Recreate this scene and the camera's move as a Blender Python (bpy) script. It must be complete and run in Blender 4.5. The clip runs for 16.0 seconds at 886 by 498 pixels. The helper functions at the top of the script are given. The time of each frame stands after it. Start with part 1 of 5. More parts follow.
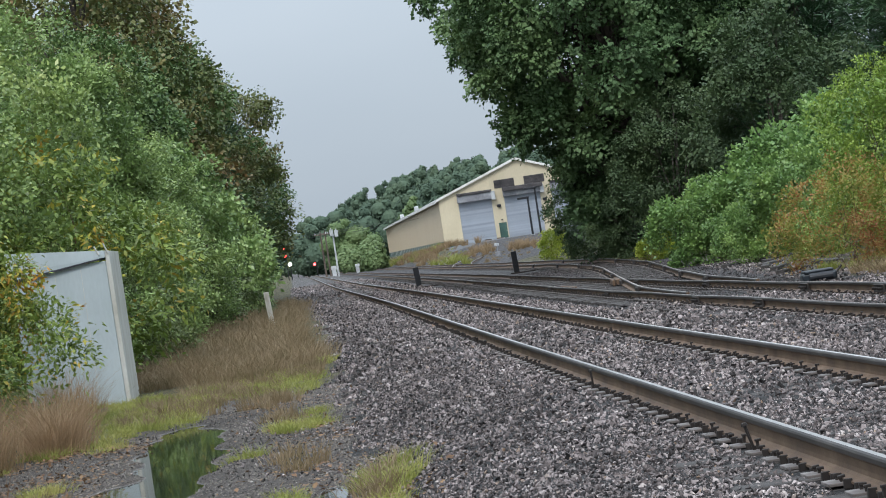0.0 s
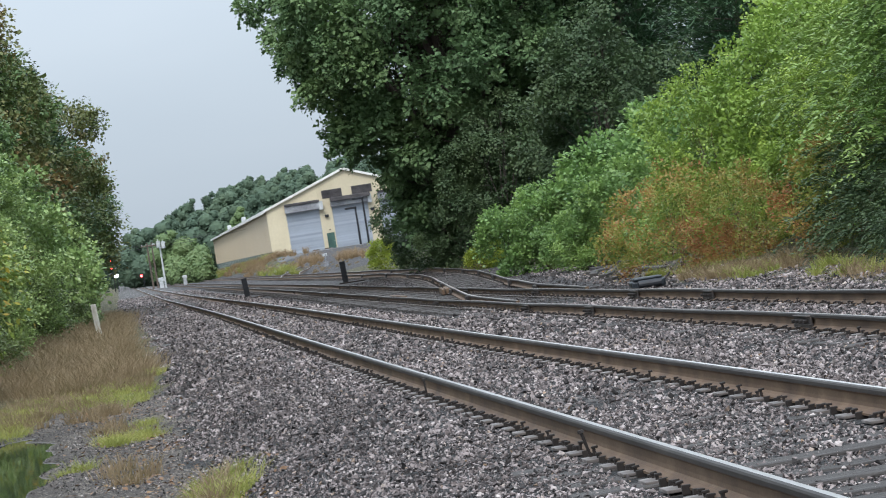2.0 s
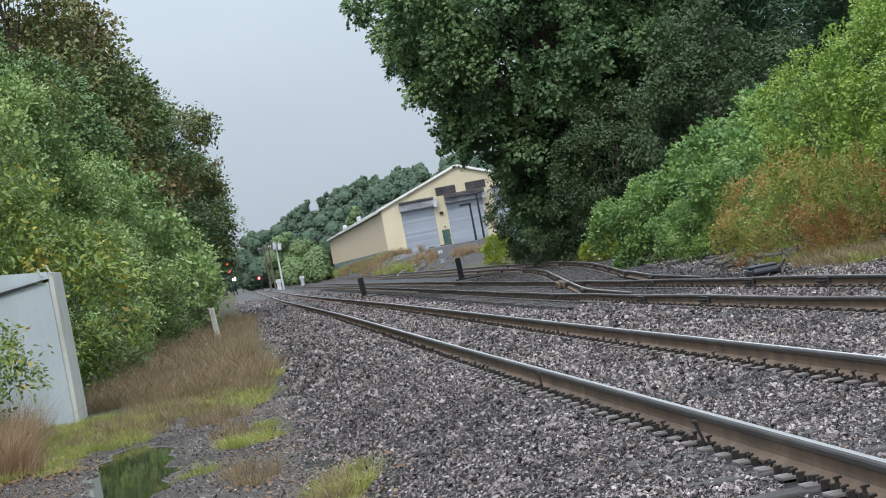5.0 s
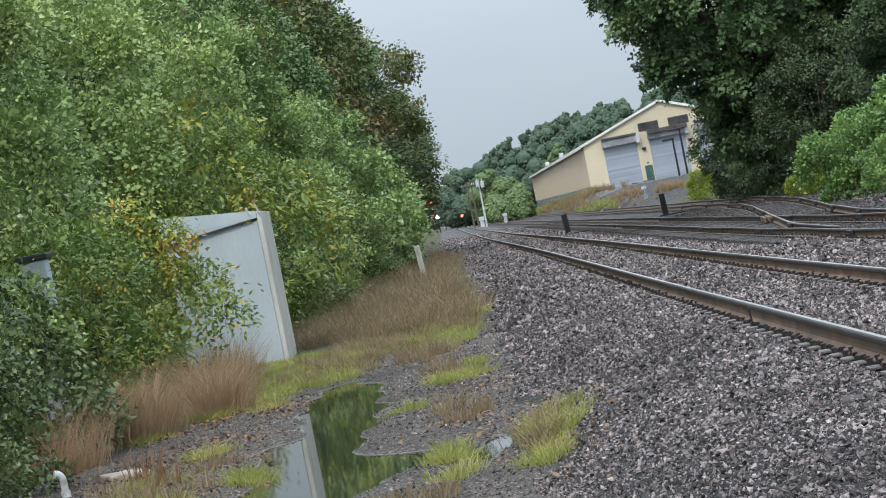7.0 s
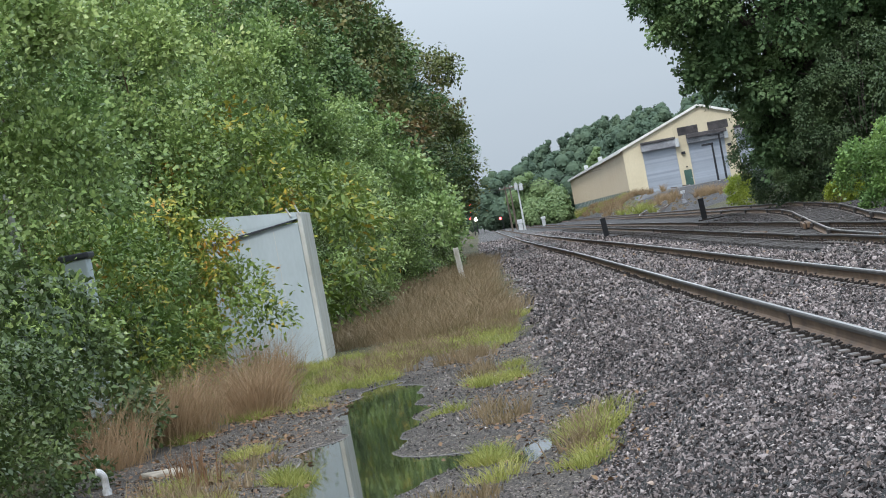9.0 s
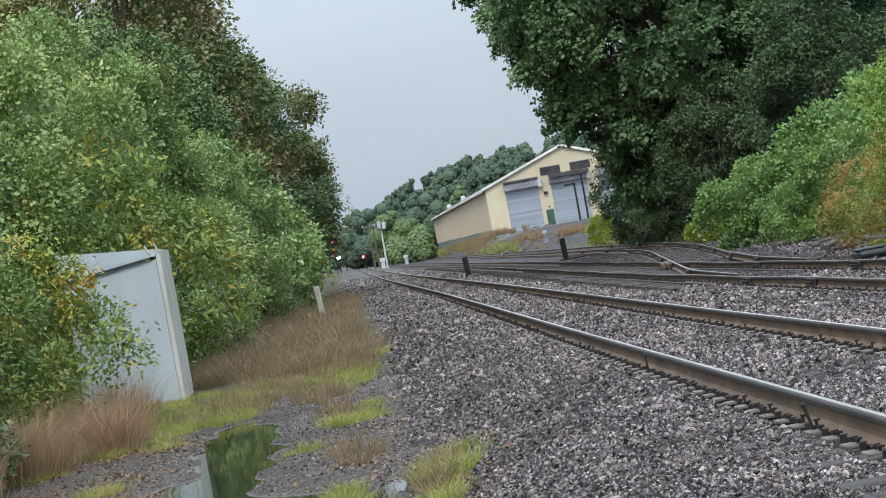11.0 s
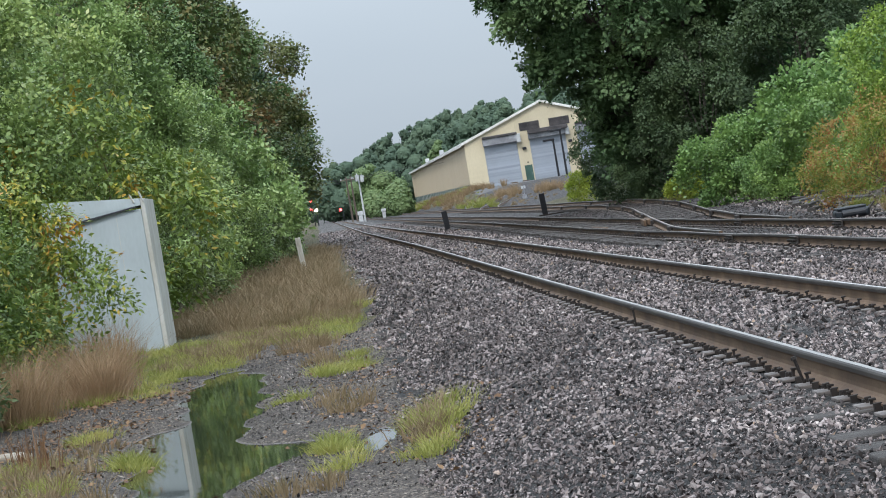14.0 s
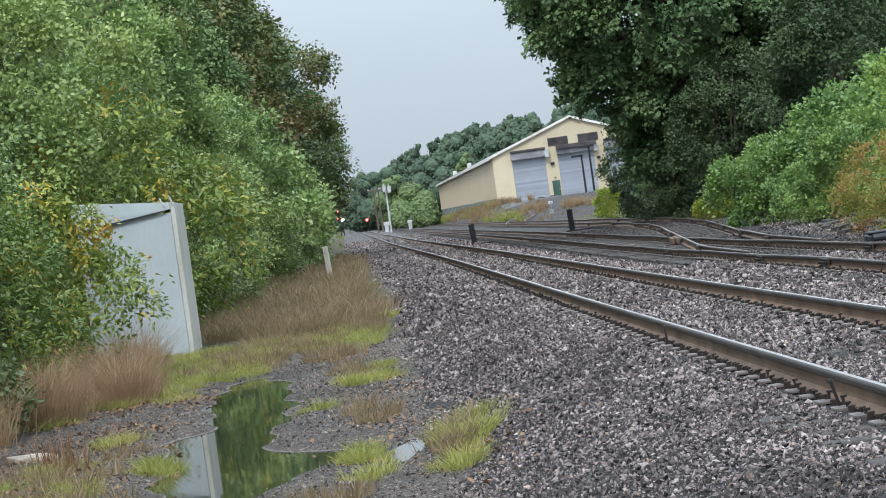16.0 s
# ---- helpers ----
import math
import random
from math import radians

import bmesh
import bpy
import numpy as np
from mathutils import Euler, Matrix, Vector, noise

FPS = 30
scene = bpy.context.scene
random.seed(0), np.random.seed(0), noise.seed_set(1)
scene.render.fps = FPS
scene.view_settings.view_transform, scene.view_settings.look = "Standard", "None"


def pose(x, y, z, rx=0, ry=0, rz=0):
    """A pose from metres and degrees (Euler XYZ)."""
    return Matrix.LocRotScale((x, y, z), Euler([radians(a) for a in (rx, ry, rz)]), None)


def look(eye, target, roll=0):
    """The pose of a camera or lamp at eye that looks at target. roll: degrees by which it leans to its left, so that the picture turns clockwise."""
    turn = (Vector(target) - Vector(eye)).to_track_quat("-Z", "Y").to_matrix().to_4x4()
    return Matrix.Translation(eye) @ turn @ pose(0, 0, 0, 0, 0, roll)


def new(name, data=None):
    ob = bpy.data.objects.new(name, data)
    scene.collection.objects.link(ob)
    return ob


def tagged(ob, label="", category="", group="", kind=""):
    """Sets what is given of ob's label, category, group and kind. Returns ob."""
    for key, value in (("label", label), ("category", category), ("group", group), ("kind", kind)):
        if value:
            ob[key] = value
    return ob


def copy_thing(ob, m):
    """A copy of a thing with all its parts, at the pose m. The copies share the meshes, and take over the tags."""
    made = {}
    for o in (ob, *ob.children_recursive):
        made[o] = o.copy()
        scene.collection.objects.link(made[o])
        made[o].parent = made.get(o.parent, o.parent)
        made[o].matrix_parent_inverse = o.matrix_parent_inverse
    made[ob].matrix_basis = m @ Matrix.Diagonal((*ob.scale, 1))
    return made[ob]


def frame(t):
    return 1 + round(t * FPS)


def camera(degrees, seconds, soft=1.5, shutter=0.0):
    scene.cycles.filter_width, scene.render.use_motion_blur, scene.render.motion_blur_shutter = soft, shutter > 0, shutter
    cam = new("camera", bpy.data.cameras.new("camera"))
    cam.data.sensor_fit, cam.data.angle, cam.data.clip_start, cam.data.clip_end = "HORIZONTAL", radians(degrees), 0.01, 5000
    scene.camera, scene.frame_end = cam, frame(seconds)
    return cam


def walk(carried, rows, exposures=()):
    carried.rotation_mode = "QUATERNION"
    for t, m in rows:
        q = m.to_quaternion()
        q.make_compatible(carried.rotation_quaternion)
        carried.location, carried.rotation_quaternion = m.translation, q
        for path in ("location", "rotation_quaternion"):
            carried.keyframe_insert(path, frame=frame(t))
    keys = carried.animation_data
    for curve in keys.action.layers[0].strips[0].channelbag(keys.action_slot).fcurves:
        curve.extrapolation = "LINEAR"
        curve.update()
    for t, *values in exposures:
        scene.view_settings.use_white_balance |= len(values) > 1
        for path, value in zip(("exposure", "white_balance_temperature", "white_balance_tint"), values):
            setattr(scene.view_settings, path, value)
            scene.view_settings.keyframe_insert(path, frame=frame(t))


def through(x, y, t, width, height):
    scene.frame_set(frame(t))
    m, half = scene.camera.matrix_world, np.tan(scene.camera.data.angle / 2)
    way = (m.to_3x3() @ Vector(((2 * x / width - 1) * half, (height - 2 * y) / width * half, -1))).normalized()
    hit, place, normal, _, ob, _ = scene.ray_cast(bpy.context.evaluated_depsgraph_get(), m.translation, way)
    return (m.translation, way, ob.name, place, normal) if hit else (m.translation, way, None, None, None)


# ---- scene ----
cam = camera(20.0, 16.0, soft=1.0, shutter=0.12)
PATH = [
    (0, (0.435, 0.026, 1.391), (0.548, 2.023, 1.392), -8.6),
    (0.5, (0.459, -0.008, 1.384), (0.582, 1.989, 1.374), -8.6),
    (1, (0.479, 0.076, 1.375), (0.62, 2.071, 1.362), -8.6),
    (1.5, (0.481, 0.195, 1.371), (0.655, 2.187, 1.359), -8.7),
    (2, (0.407, 0.156, 1.386), (0.656, 2.14, 1.374), -9.0),
    (2.5, (0.3, 0.241, 1.384), (0.624, 2.214, 1.372), -9.2),
    (3, (0.293, 0.132, 1.385), (0.638, 2.102, 1.373), -9.2),
    (3.5, (0.383, 0.027, 1.394), (0.698, 2.002, 1.381), -9.5),
    (4, (0.417, -0.021, 1.391), (0.677, 1.962, 1.382), -10.0),
    (4.5, (0.437, 0.057, 1.379), (0.641, 2.047, 1.377), -10.3),
    (5, (0.434, 0.061, 1.385), (0.592, 2.054, 1.385), -10.7),
    (7.5, (0.359, -0.021, 1.39), (0.318, 1.979, 1.371), -11.1),
    (8, (0.342, -0.079, 1.401), (0.284, 1.92, 1.386), -11.0),
    (10.5, (0.397, -0.003, 1.398), (0.439, 1.996, 1.393), -10.2),
    (11, (0.409, 0.038, 1.395), (0.483, 2.036, 1.394), -10.3),
    (11.5, (0.41, 0.046, 1.394), (0.505, 2.044, 1.394), -10.2),
    (12, (0.4, -0.009, 1.393), (0.51, 1.988, 1.393), -10.2),
    (12.5, (0.402, 0.005, 1.399), (0.52, 2.001, 1.393), -10.1),
    (13, (0.401, 0.026, 1.394), (0.507, 2.023, 1.379), -10.0),
    (13.5, (0.367, -0.05, 1.397), (0.449, 1.948, 1.372), -9.7),
    (14, (0.277, -0.138, 1.397), (0.363, 1.86, 1.357), -9.5),
    (14.5, (0.165, -0.041, 1.389), (0.273, 1.955, 1.334), -9.6),
    (15, (0.148, -0.057, 1.392), (0.236, 1.94, 1.334), -9.1),
    (15.5, (0.188, -0.146, 1.393), (0.254, 1.852, 1.349), -8.4),
    (16, (0.21, -0.051, 1.397), (0.278, 1.947, 1.37), -7.9),
]
walk(cam, [(t, look(eye, target, roll)) for t, eye, target, roll in PATH], [(0, -0.02, 6450, 12), (0.5, -0.01, 6450, 12), (1.5, 0.09, 6450, 12), (3, 0.25, 6450, 12), (3.5, 0.16, 6450, 12), (5, 0.1, 6450, 12), (8, 0.12, 6450, 12), (13, 0.1, 6450, 12), (14, 0.08, 6450, 12), (14.5, 0.12, 6450, 12), (15, 0.29, 6450, 12), (16, 0.23, 6450, 12)])

# ---- light ----
SUN_EL, SUN_ROT = radians(48), radians(200)
world = bpy.data.worlds.new("overcast_sky")
scene.world = world
world.use_nodes = True
wn, wl = world.node_tree.nodes, world.node_tree.links
wn.clear()
w_out, w_bg = wn.new("ShaderNodeOutputWorld"), wn.new("ShaderNodeBackground")
w_sky = wn.new("ShaderNodeTexSky")
w_sky.sky_type, w_sky.sun_disc = "NISHITA", False
w_sky.sun_elevation, w_sky.sun_rotation = SUN_EL, SUN_ROT
w_sky.dust_density, w_sky.air_density = 4.0, 1.0
w_scale = wn.new("ShaderNodeVectorMath")
w_scale.operation = "SCALE"
w_scale.inputs["Scale"].default_value = 0.06
w_coord, w_noise, w_ramp = wn.new("ShaderNodeTexCoord"), wn.new("ShaderNodeTexNoise"), wn.new("ShaderNodeValToRGB")
w_noise.inputs["Scale"].default_value, w_noise.inputs["Detail"].default_value = 2.2, 4.0
w_map = wn.new("ShaderNodeMapping")
w_map.inputs["Scale"].default_value = (1, 1, 3.5)
w_ramp.color_ramp.elements[0].position, w_ramp.color_ramp.elements[0].color = 0.3, (0.455, 0.54, 0.615, 1)
w_ramp.color_ramp.elements[1].position, w_ramp.color_ramp.elements[1].color = 0.72, (0.56, 0.64, 0.705, 1)
w_mix = wn.new("ShaderNodeMix")
w_mix.data_type = "RGBA"
w_mix.inputs["Factor"].default_value = 0.88
wl.new(w_coord.outputs["Generated"], w_map.inputs["Vector"])
wl.new(w_map.outputs["Vector"], w_noise.inputs["Vector"])
wl.new(w_noise.outputs["Fac"], w_ramp.inputs["Fac"])
wl.new(w_sky.outputs["Color"], w_scale.inputs[0])
wl.new(w_scale.outputs["Vector"], w_mix.inputs["A"])
wl.new(w_ramp.outputs["Color"], w_mix.inputs["B"])
# an overcast sky is about three times as bright overhead as at the horizon
w_sep, w_up, w_lum = wn.new("ShaderNodeSeparateXYZ"), wn.new("ShaderNodeClamp"), wn.new("ShaderNodeMath")
w_lum.operation = "MULTIPLY_ADD"
w_lum.inputs[1].default_value, w_lum.inputs[2].default_value = 2.9, 0.98
w_over = wn.new("ShaderNodeVectorMath")
w_over.operation = "SCALE"
wl.new(w_coord.outputs["Generated"], w_sep.inputs["Vector"])
wl.new(w_sep.outputs["Z"], w_up.inputs["Value"])
wl.new(w_up.outputs["Result"], w_lum.inputs[0])
wl.new(w_mix.outputs["Result"], w_over.inputs[0])
wl.new(w_lum.outputs[0], w_over.inputs["Scale"])
wl.new(w_over.outputs["Vector"], w_bg.inputs["Color"])
w_bg.inputs["Strength"].default_value = 1.0
wl.new(w_bg.outputs["Background"], w_out.inputs["Surface"])

sun = new("sun", bpy.data.lights.new("sun", "SUN"))
sun.data.energy, sun.data.angle, sun.data.color = 1.5, radians(14), (1.0, 0.97, 0.93)
sun.rotation_euler = (radians(42), 0, radians(-20))

# ---- materials ----
def shader(name):
    m = bpy.data.materials.new(name)
    m.use_nodes = True
    nt = m.node_tree
    return m, nt, nt.nodes["Principled BSDF"]


def node(nt, kind, **values):
    n = nt.nodes.new(kind)
    for k, v in values.items():
        n.inputs[k.replace("_", " ")].default_value = v
    return n


def place(nt, space="Object", scale=(1, 1, 1)):
    c, m = nt.nodes.new("ShaderNodeTexCoord"), nt.nodes.new("ShaderNodeMapping")
    m.inputs["Scale"].default_value = scale
    nt.links.new(c.outputs[space], m.inputs["Vector"])
    return m.outputs["Vector"]


def ramp(nt, fac, stops):
    r = nt.nodes.new("ShaderNodeValToRGB")
    els = r.color_ramp.elements
    while len(els) < len(stops):
        els.new(0.5)
    for e, (p, c) in zip(els, stops):
        e.position, e.color = p, (*c, 1)
    nt.links.new(fac, r.inputs["Fac"])
    return r.outputs["Color"]


def blend(nt, fac, a, b, kind="MIX"):
    m = nt.nodes.new("ShaderNodeMix")
    m.data_type, m.blend_type = "RGBA", kind
    for socket, v in (("Factor", fac), ("A", a), ("B", b)):
        if isinstance(v, (int, float)):
            m.inputs[socket].default_value = v
        elif isinstance(v, tuple):
            m.inputs[socket].default_value = (*v, 1)
        else:
            nt.links.new(v, m.inputs[socket])
    return m.outputs["Result"]


def bump(nt, bsdf, height, strength, distance):
    b = nt.nodes.new("ShaderNodeBump")
    b.inputs["Strength"].default_value, b.inputs["Distance"].default_value = strength, distance
    nt.links.new(height, b.inputs["Height"])
    nt.links.new(b.outputs["Normal"], bsdf.inputs["Normal"])


def worn(name, base, dark, light, rough=0.7, metal=0.0, fine=40, coarse=3, relief=0.004, stretch=(1, 1, 1), spread=0.5):
    """A surface with grain and stains at two scales, and a little change from piece to piece."""
    m, nt, b = shader(name)
    v = place(nt, "Object", stretch)
    n1, n2 = node(nt, "ShaderNodeTexNoise", Scale=fine, Detail=6.0), node(nt, "ShaderNodeTexNoise", Scale=coarse, Detail=4.0)
    nt.links.new(v, n1.inputs["Vector"])
    nt.links.new(v, n2.inputs["Vector"])
    c = ramp(nt, n2.outputs["Fac"], [(0.3, dark), (0.55, base), (0.75, light)])
    grain = ramp(nt, n1.outputs["Fac"], [(0.3, (0.62, 0.62, 0.62)), (0.7, (1.2, 1.2, 1.2))])
    c = blend(nt, spread, c, blend(nt, 1.0, c, grain, "MULTIPLY"))
    info = nt.nodes.new("ShaderNodeObjectInfo")
    tone = ramp(nt, info.outputs["Random"], [(0, (0.8, 0.8, 0.8)), (1, (1.12, 1.12, 1.12))])
    nt.links.new(blend(nt, 0.8, c, blend(nt, 1.0, c, tone, "MULTIPLY")), b.inputs["Base Color"])
    b.inputs["Roughness"].default_value, b.inputs["Metallic"].default_value = rough, metal
    bump(nt, b, n1.outputs["Fac"], 0.5, relief)
    return m


def leafy(name, shades, gloss=0.45, through=0.25, patch=0.6, fleck=0.24):
    """Leaves: a shade for each leaf, patches of one shade through the crown, light through the blade."""
    m, nt, b = shader(name)
    g = nt.nodes.new("ShaderNodeNewGeometry")
    info = nt.nodes.new("ShaderNodeObjectInfo")
    v = place(nt, "Object")
    n = node(nt, "ShaderNodeTexNoise", Scale=patch, Detail=3.0)
    nt.links.new(v, n.inputs["Vector"])
    mix = nt.nodes.new("ShaderNodeMath")
    mix.operation = "MULTIPLY_ADD"
    mix.inputs[1].default_value = fleck
    nt.links.new(g.outputs["Random Per Island"], mix.inputs[0])
    sub = nt.nodes.new("ShaderNodeMath")
    sub.operation = "MULTIPLY_ADD"
    sub.inputs[1].default_value, sub.inputs[2].default_value = 1.35, -0.175 - fleck / 2
    nt.links.new(n.outputs["Fac"], sub.inputs[0])
    nt.links.new(sub.outputs[0], mix.inputs[2])
    c = ramp(nt, mix.outputs[0], shades)
    tone = ramp(nt, info.outputs["Random"], [(0, (0.85, 0.9, 0.85)), (1, (1.15, 1.08, 1.0))])
    c = blend(nt, 1.0, c, tone, "MULTIPLY")
    nt.links.new(c, b.inputs["Base Color"])
    b.inputs["Roughness"].default_value = gloss
    b.inputs["Specular IOR Level"].default_value = 0.36
    t = nt.nodes.new("ShaderNodeBsdfTranslucent")
    nt.links.new(c, t.inputs["Color"])
    ms = nt.nodes.new("ShaderNodeMixShader")
    ms.inputs["Fac"].default_value = through
    nt.links.new(b.outputs["BSDF"], ms.inputs[1])
    nt.links.new(t.outputs["BSDF"], ms.inputs[2])
    nt.links.new(ms.outputs["Shader"], nt.nodes["Material Output"].inputs["Surface"])
    return m


def stony(name, shades, rough=0.75):
    m, nt, b = shader(name)
    g = nt.nodes.new("ShaderNodeNewGeometry")
    v = place(nt, "Object")
    n, n2 = node(nt, "ShaderNodeTexNoise", Scale=60.0, Detail=5.0), node(nt, "ShaderNodeTexNoise", Scale=0.7, Detail=3.0)
    nt.links.new(v, n.inputs["Vector"])
    nt.links.new(v, n2.inputs["Vector"])
    c = ramp(nt, g.outputs["Random Per Island"], shades)
    c = blend(nt, 1.0, c, ramp(nt, n.outputs["Fac"], [(0.3, (0.7, 0.7, 0.7)), (0.7, (1.2, 1.2, 1.2))]), "MULTIPLY")
    c = blend(nt, 1.0, c, ramp(nt, n2.outputs["Fac"], [(0.35, (0.6, 0.58, 0.56)), (0.62, (1.15, 1.14, 1.12))]), "MULTIPLY")
    nt.links.new(c, b.inputs["Base Color"])
    b.inputs["Roughness"].default_value = rough
    bump(nt, b, n.outputs["Fac"], 0.4, 0.003)
    return m


def bed(name, shades, cell, relief, stains, wet=None):
    """Ground of small lumps: cells for the stones, noise for stains."""
    m, nt, b = shader(name)
    v = place(nt, "Object")
    vo = node(nt, "ShaderNodeTexVoronoi", Scale=cell)
    n, n2 = node(nt, "ShaderNodeTexNoise", Scale=0.6, Detail=6.0), node(nt, "ShaderNodeTexNoise", Scale=cell * 1.7, Detail=5.0)
    for k in (vo, n, n2):
        nt.links.new(v, k.inputs["Vector"])
    sep = nt.nodes.new("ShaderNodeSeparateColor")
    nt.links.new(vo.outputs["Color"], sep.inputs["Color"])
    c = ramp(nt, sep.outputs["Red"], shades)
    c = blend(nt, 1.0, c, ramp(nt, vo.outputs["Distance"], [(0.25, (1.1, 1.1, 1.1)), (0.75, (0.45, 0.45, 0.45))]), "MULTIPLY")
    c = blend(nt, 1.0, c, ramp(nt, n.outputs["Fac"], stains), "MULTIPLY")
    nt.links.new(c, b.inputs["Base Color"])
    b.inputs["Roughness"].default_value = 0.85
    if wet is not None:
        pos, xyz, low = nt.nodes.new("ShaderNodeNewGeometry"), nt.nodes.new("ShaderNodeSeparateXYZ"), nt.nodes.new("ShaderNodeMapRange")
        nt.links.new(pos.outputs["Position"], xyz.inputs["Vector"])
        nt.links.new(xyz.outputs["Z"], low.inputs["Value"])
        for key, value in (("From Min", wet), ("From Max", wet + 0.014), ("To Min", 0.1), ("To Max", 0.8)):
            low.inputs[key].default_value = value
        nt.links.new(low.outputs["Result"], b.inputs["Roughness"])
    inv = nt.nodes.new("ShaderNodeMath")
    inv.operation = "SUBTRACT"
    nt.links.new(n2.outputs["Fac"], inv.inputs[0])
    nt.links.new(vo.outputs["Distance"], inv.inputs[1])
    bump(nt, b, inv.outputs[0], 1.0, relief)
    return m


STONE = [(0, (0.013, 0.0113, 0.0108)), (0.28, (0.062, 0.052, 0.0515)), (0.58, (0.235, 0.199, 0.197)), (0.88, (0.4, 0.345, 0.34)), (0.97, (0.5, 0.45, 0.435)), (1, (0.3, 0.2, 0.13))]
M = {}
M["ballast"] = bed("ballast_bed", [(0, (0.04, 0.038, 0.037)), (0.5, (0.104, 0.099, 0.096)), (0.85, (0.17, 0.162, 0.156)), (1, (0.3, 0.285, 0.275))], 22, 0.03, [(0.3, (0.7, 0.68, 0.66)), (0.65, (1.1, 1.1, 1.1))])
# Near-black bed colour paints the shade in gaps between the stones.
M["gap_shade"] = bed("ballast_bed_gap_shade", [(0, (0.008, 0.0075, 0.0075)), (0.5, (0.02, 0.019, 0.019)), (0.85, (0.042, 0.04, 0.039)), (1, (0.09, 0.086, 0.084))], 26, 0.03, [(0.3, (0.319, 0.309, 0.300)), (0.65, (1.1, 1.1, 1.1))])
M["dirt"] = bed("wet_cinder_dirt", [(0, (0.024, 0.019, 0.016)), (0.5, (0.072, 0.058, 0.048)), (0.88, (0.155, 0.13, 0.108)), (1, (0.36, 0.325, 0.28))], 45, 0.014, [(0.36, (0.6, 0.56, 0.52)), (0.65, (1.2, 1.15, 1.1))], -0.414)
M["turf"] = bed("rough_turf", [(0, (0.05, 0.055, 0.02)), (0.5, (0.1, 0.095, 0.04)), (1, (0.17, 0.14, 0.07))], 30, 0.03, [(0.3, (0.6, 0.65, 0.6)), (0.7, (1.1, 1.0, 0.9))])
M["yard"] = bed("dark_yard_cinders", [(0, (0.02, 0.018, 0.018)), (0.6, (0.05, 0.046, 0.047)), (1, (0.13, 0.12, 0.12))], 25, 0.02, [(0.3, (0.75, 0.72, 0.7)), (0.7, (1.2, 1.2, 1.2))])
M["asphalt"] = bed("worn_asphalt", [(0, (0.1, 0.1, 0.1)), (1, (0.17, 0.17, 0.17))], 60, 0.004, [(0.3, (0.8, 0.8, 0.8)), (0.7, (1.15, 1.15, 1.15))])
M["stone"] = stony("crushed_stone", STONE)
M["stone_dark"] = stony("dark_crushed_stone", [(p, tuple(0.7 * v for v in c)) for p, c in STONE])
M["cinder"] = stony("dark_cinder", [(0, (0.022, 0.019, 0.019)), (0.5, (0.055, 0.048, 0.049)), (0.85, (0.11, 0.097, 0.098)), (1, (0.22, 0.19, 0.19))])
M["pebble"] = stony("wet_pebbles", [(0, (0.02, 0.018, 0.016)), (0.5, (0.07, 0.062, 0.056)), (0.85, (0.2, 0.18, 0.16)), (1, (0.36, 0.33, 0.3))], 0.55)
M["rail_side"] = worn("rusted_rail", (0.15, 0.096, 0.06), (0.085, 0.054, 0.036), (0.21, 0.142, 0.094), 0.72, 0.2, 60, 2.5, 0.002)
M["rail_top"] = worn("polished_rail_head", (0.66, 0.63, 0.61), (0.52, 0.49, 0.47), (0.74, 0.71, 0.69), 0.36, 0.9, 80, 1.5, 0.0005, (1, 0.03, 1), 0.3)
M["rail_dull"] = worn("dull_rail_head", (0.42, 0.38, 0.35), (0.3, 0.26, 0.23), (0.52, 0.49, 0.46), 0.45, 0.7, 60, 1.5, 0.001, (1, 0.05, 1), 0.4)
# Dark tone mixes wear with painted shade on the rail head's sides.
M["rail_cheek"] = worn("shaded_worn_rail_head_side", (0.05, 0.043, 0.04), (0.035, 0.03, 0.028), (0.075, 0.066, 0.06), 0.6, 0.3, 60, 2.5, 0.001)
M["steel"] = worn("dark_steel", (0.05, 0.043, 0.04), (0.03, 0.026, 0.025), (0.09, 0.075, 0.065), 0.65, 0.3, 60, 5, 0.002)
M["plate"] = worn("plate_steel", (0.165, 0.145, 0.135), (0.08, 0.067, 0.06), (0.31, 0.29, 0.28), 0.65, 0.2, 30, 6, 0.002)
M["spike"] = worn("black_spike", (0.035, 0.028, 0.025), (0.02, 0.017, 0.015), (0.07, 0.05, 0.04), 0.7, 0.3, 60, 5, 0.001)
M["tie"] = worn("weathered_tie", (0.066, 0.059, 0.055), (0.032, 0.028, 0.026), (0.118, 0.11, 0.105), 0.85, 0, 30, 4, 0.01, (1, 14, 6), 0.8)
M["hut"] = worn("grey_painted_sheet", (0.45, 0.515, 0.54), (0.39, 0.45, 0.47), (0.5, 0.56, 0.585), 0.5, 0.0, 25, 1.6, 0.001, (1, 1, 0.3), 0.12)
M["hut_edge"] = worn("stained_sheet_edge", (0.52, 0.52, 0.48), (0.42, 0.41, 0.36), (0.58, 0.59, 0.57), 0.55, 0.0, 30, 2.5, 0.001, (1, 1, 0.4), 0.2)
# Dark tone for the hood's painted shadow strip and the cabinet cap.
M["hut_dark"] = worn("dark_hood_shade_and_cap", (0.06, 0.065, 0.08), (0.04, 0.042, 0.05), (0.08, 0.085, 0.1), 0.5, 0.2, 30, 3, 0.001)
M["cream"] = worn("cream_siding", (0.66, 0.58, 0.41), (0.6, 0.52, 0.36), (0.7, 0.62, 0.45), 0.6, 0.0, 6, 0.35, 0.004, (1, 1, 0.5), 0.15)
M["tan"] = worn("tan_siding", (0.5, 0.43, 0.32), (0.475, 0.408, 0.304), (0.52, 0.45, 0.338), 0.6, 0.0, 6, 0.2, 0.004, (1, 1, 0.5), 0.15)
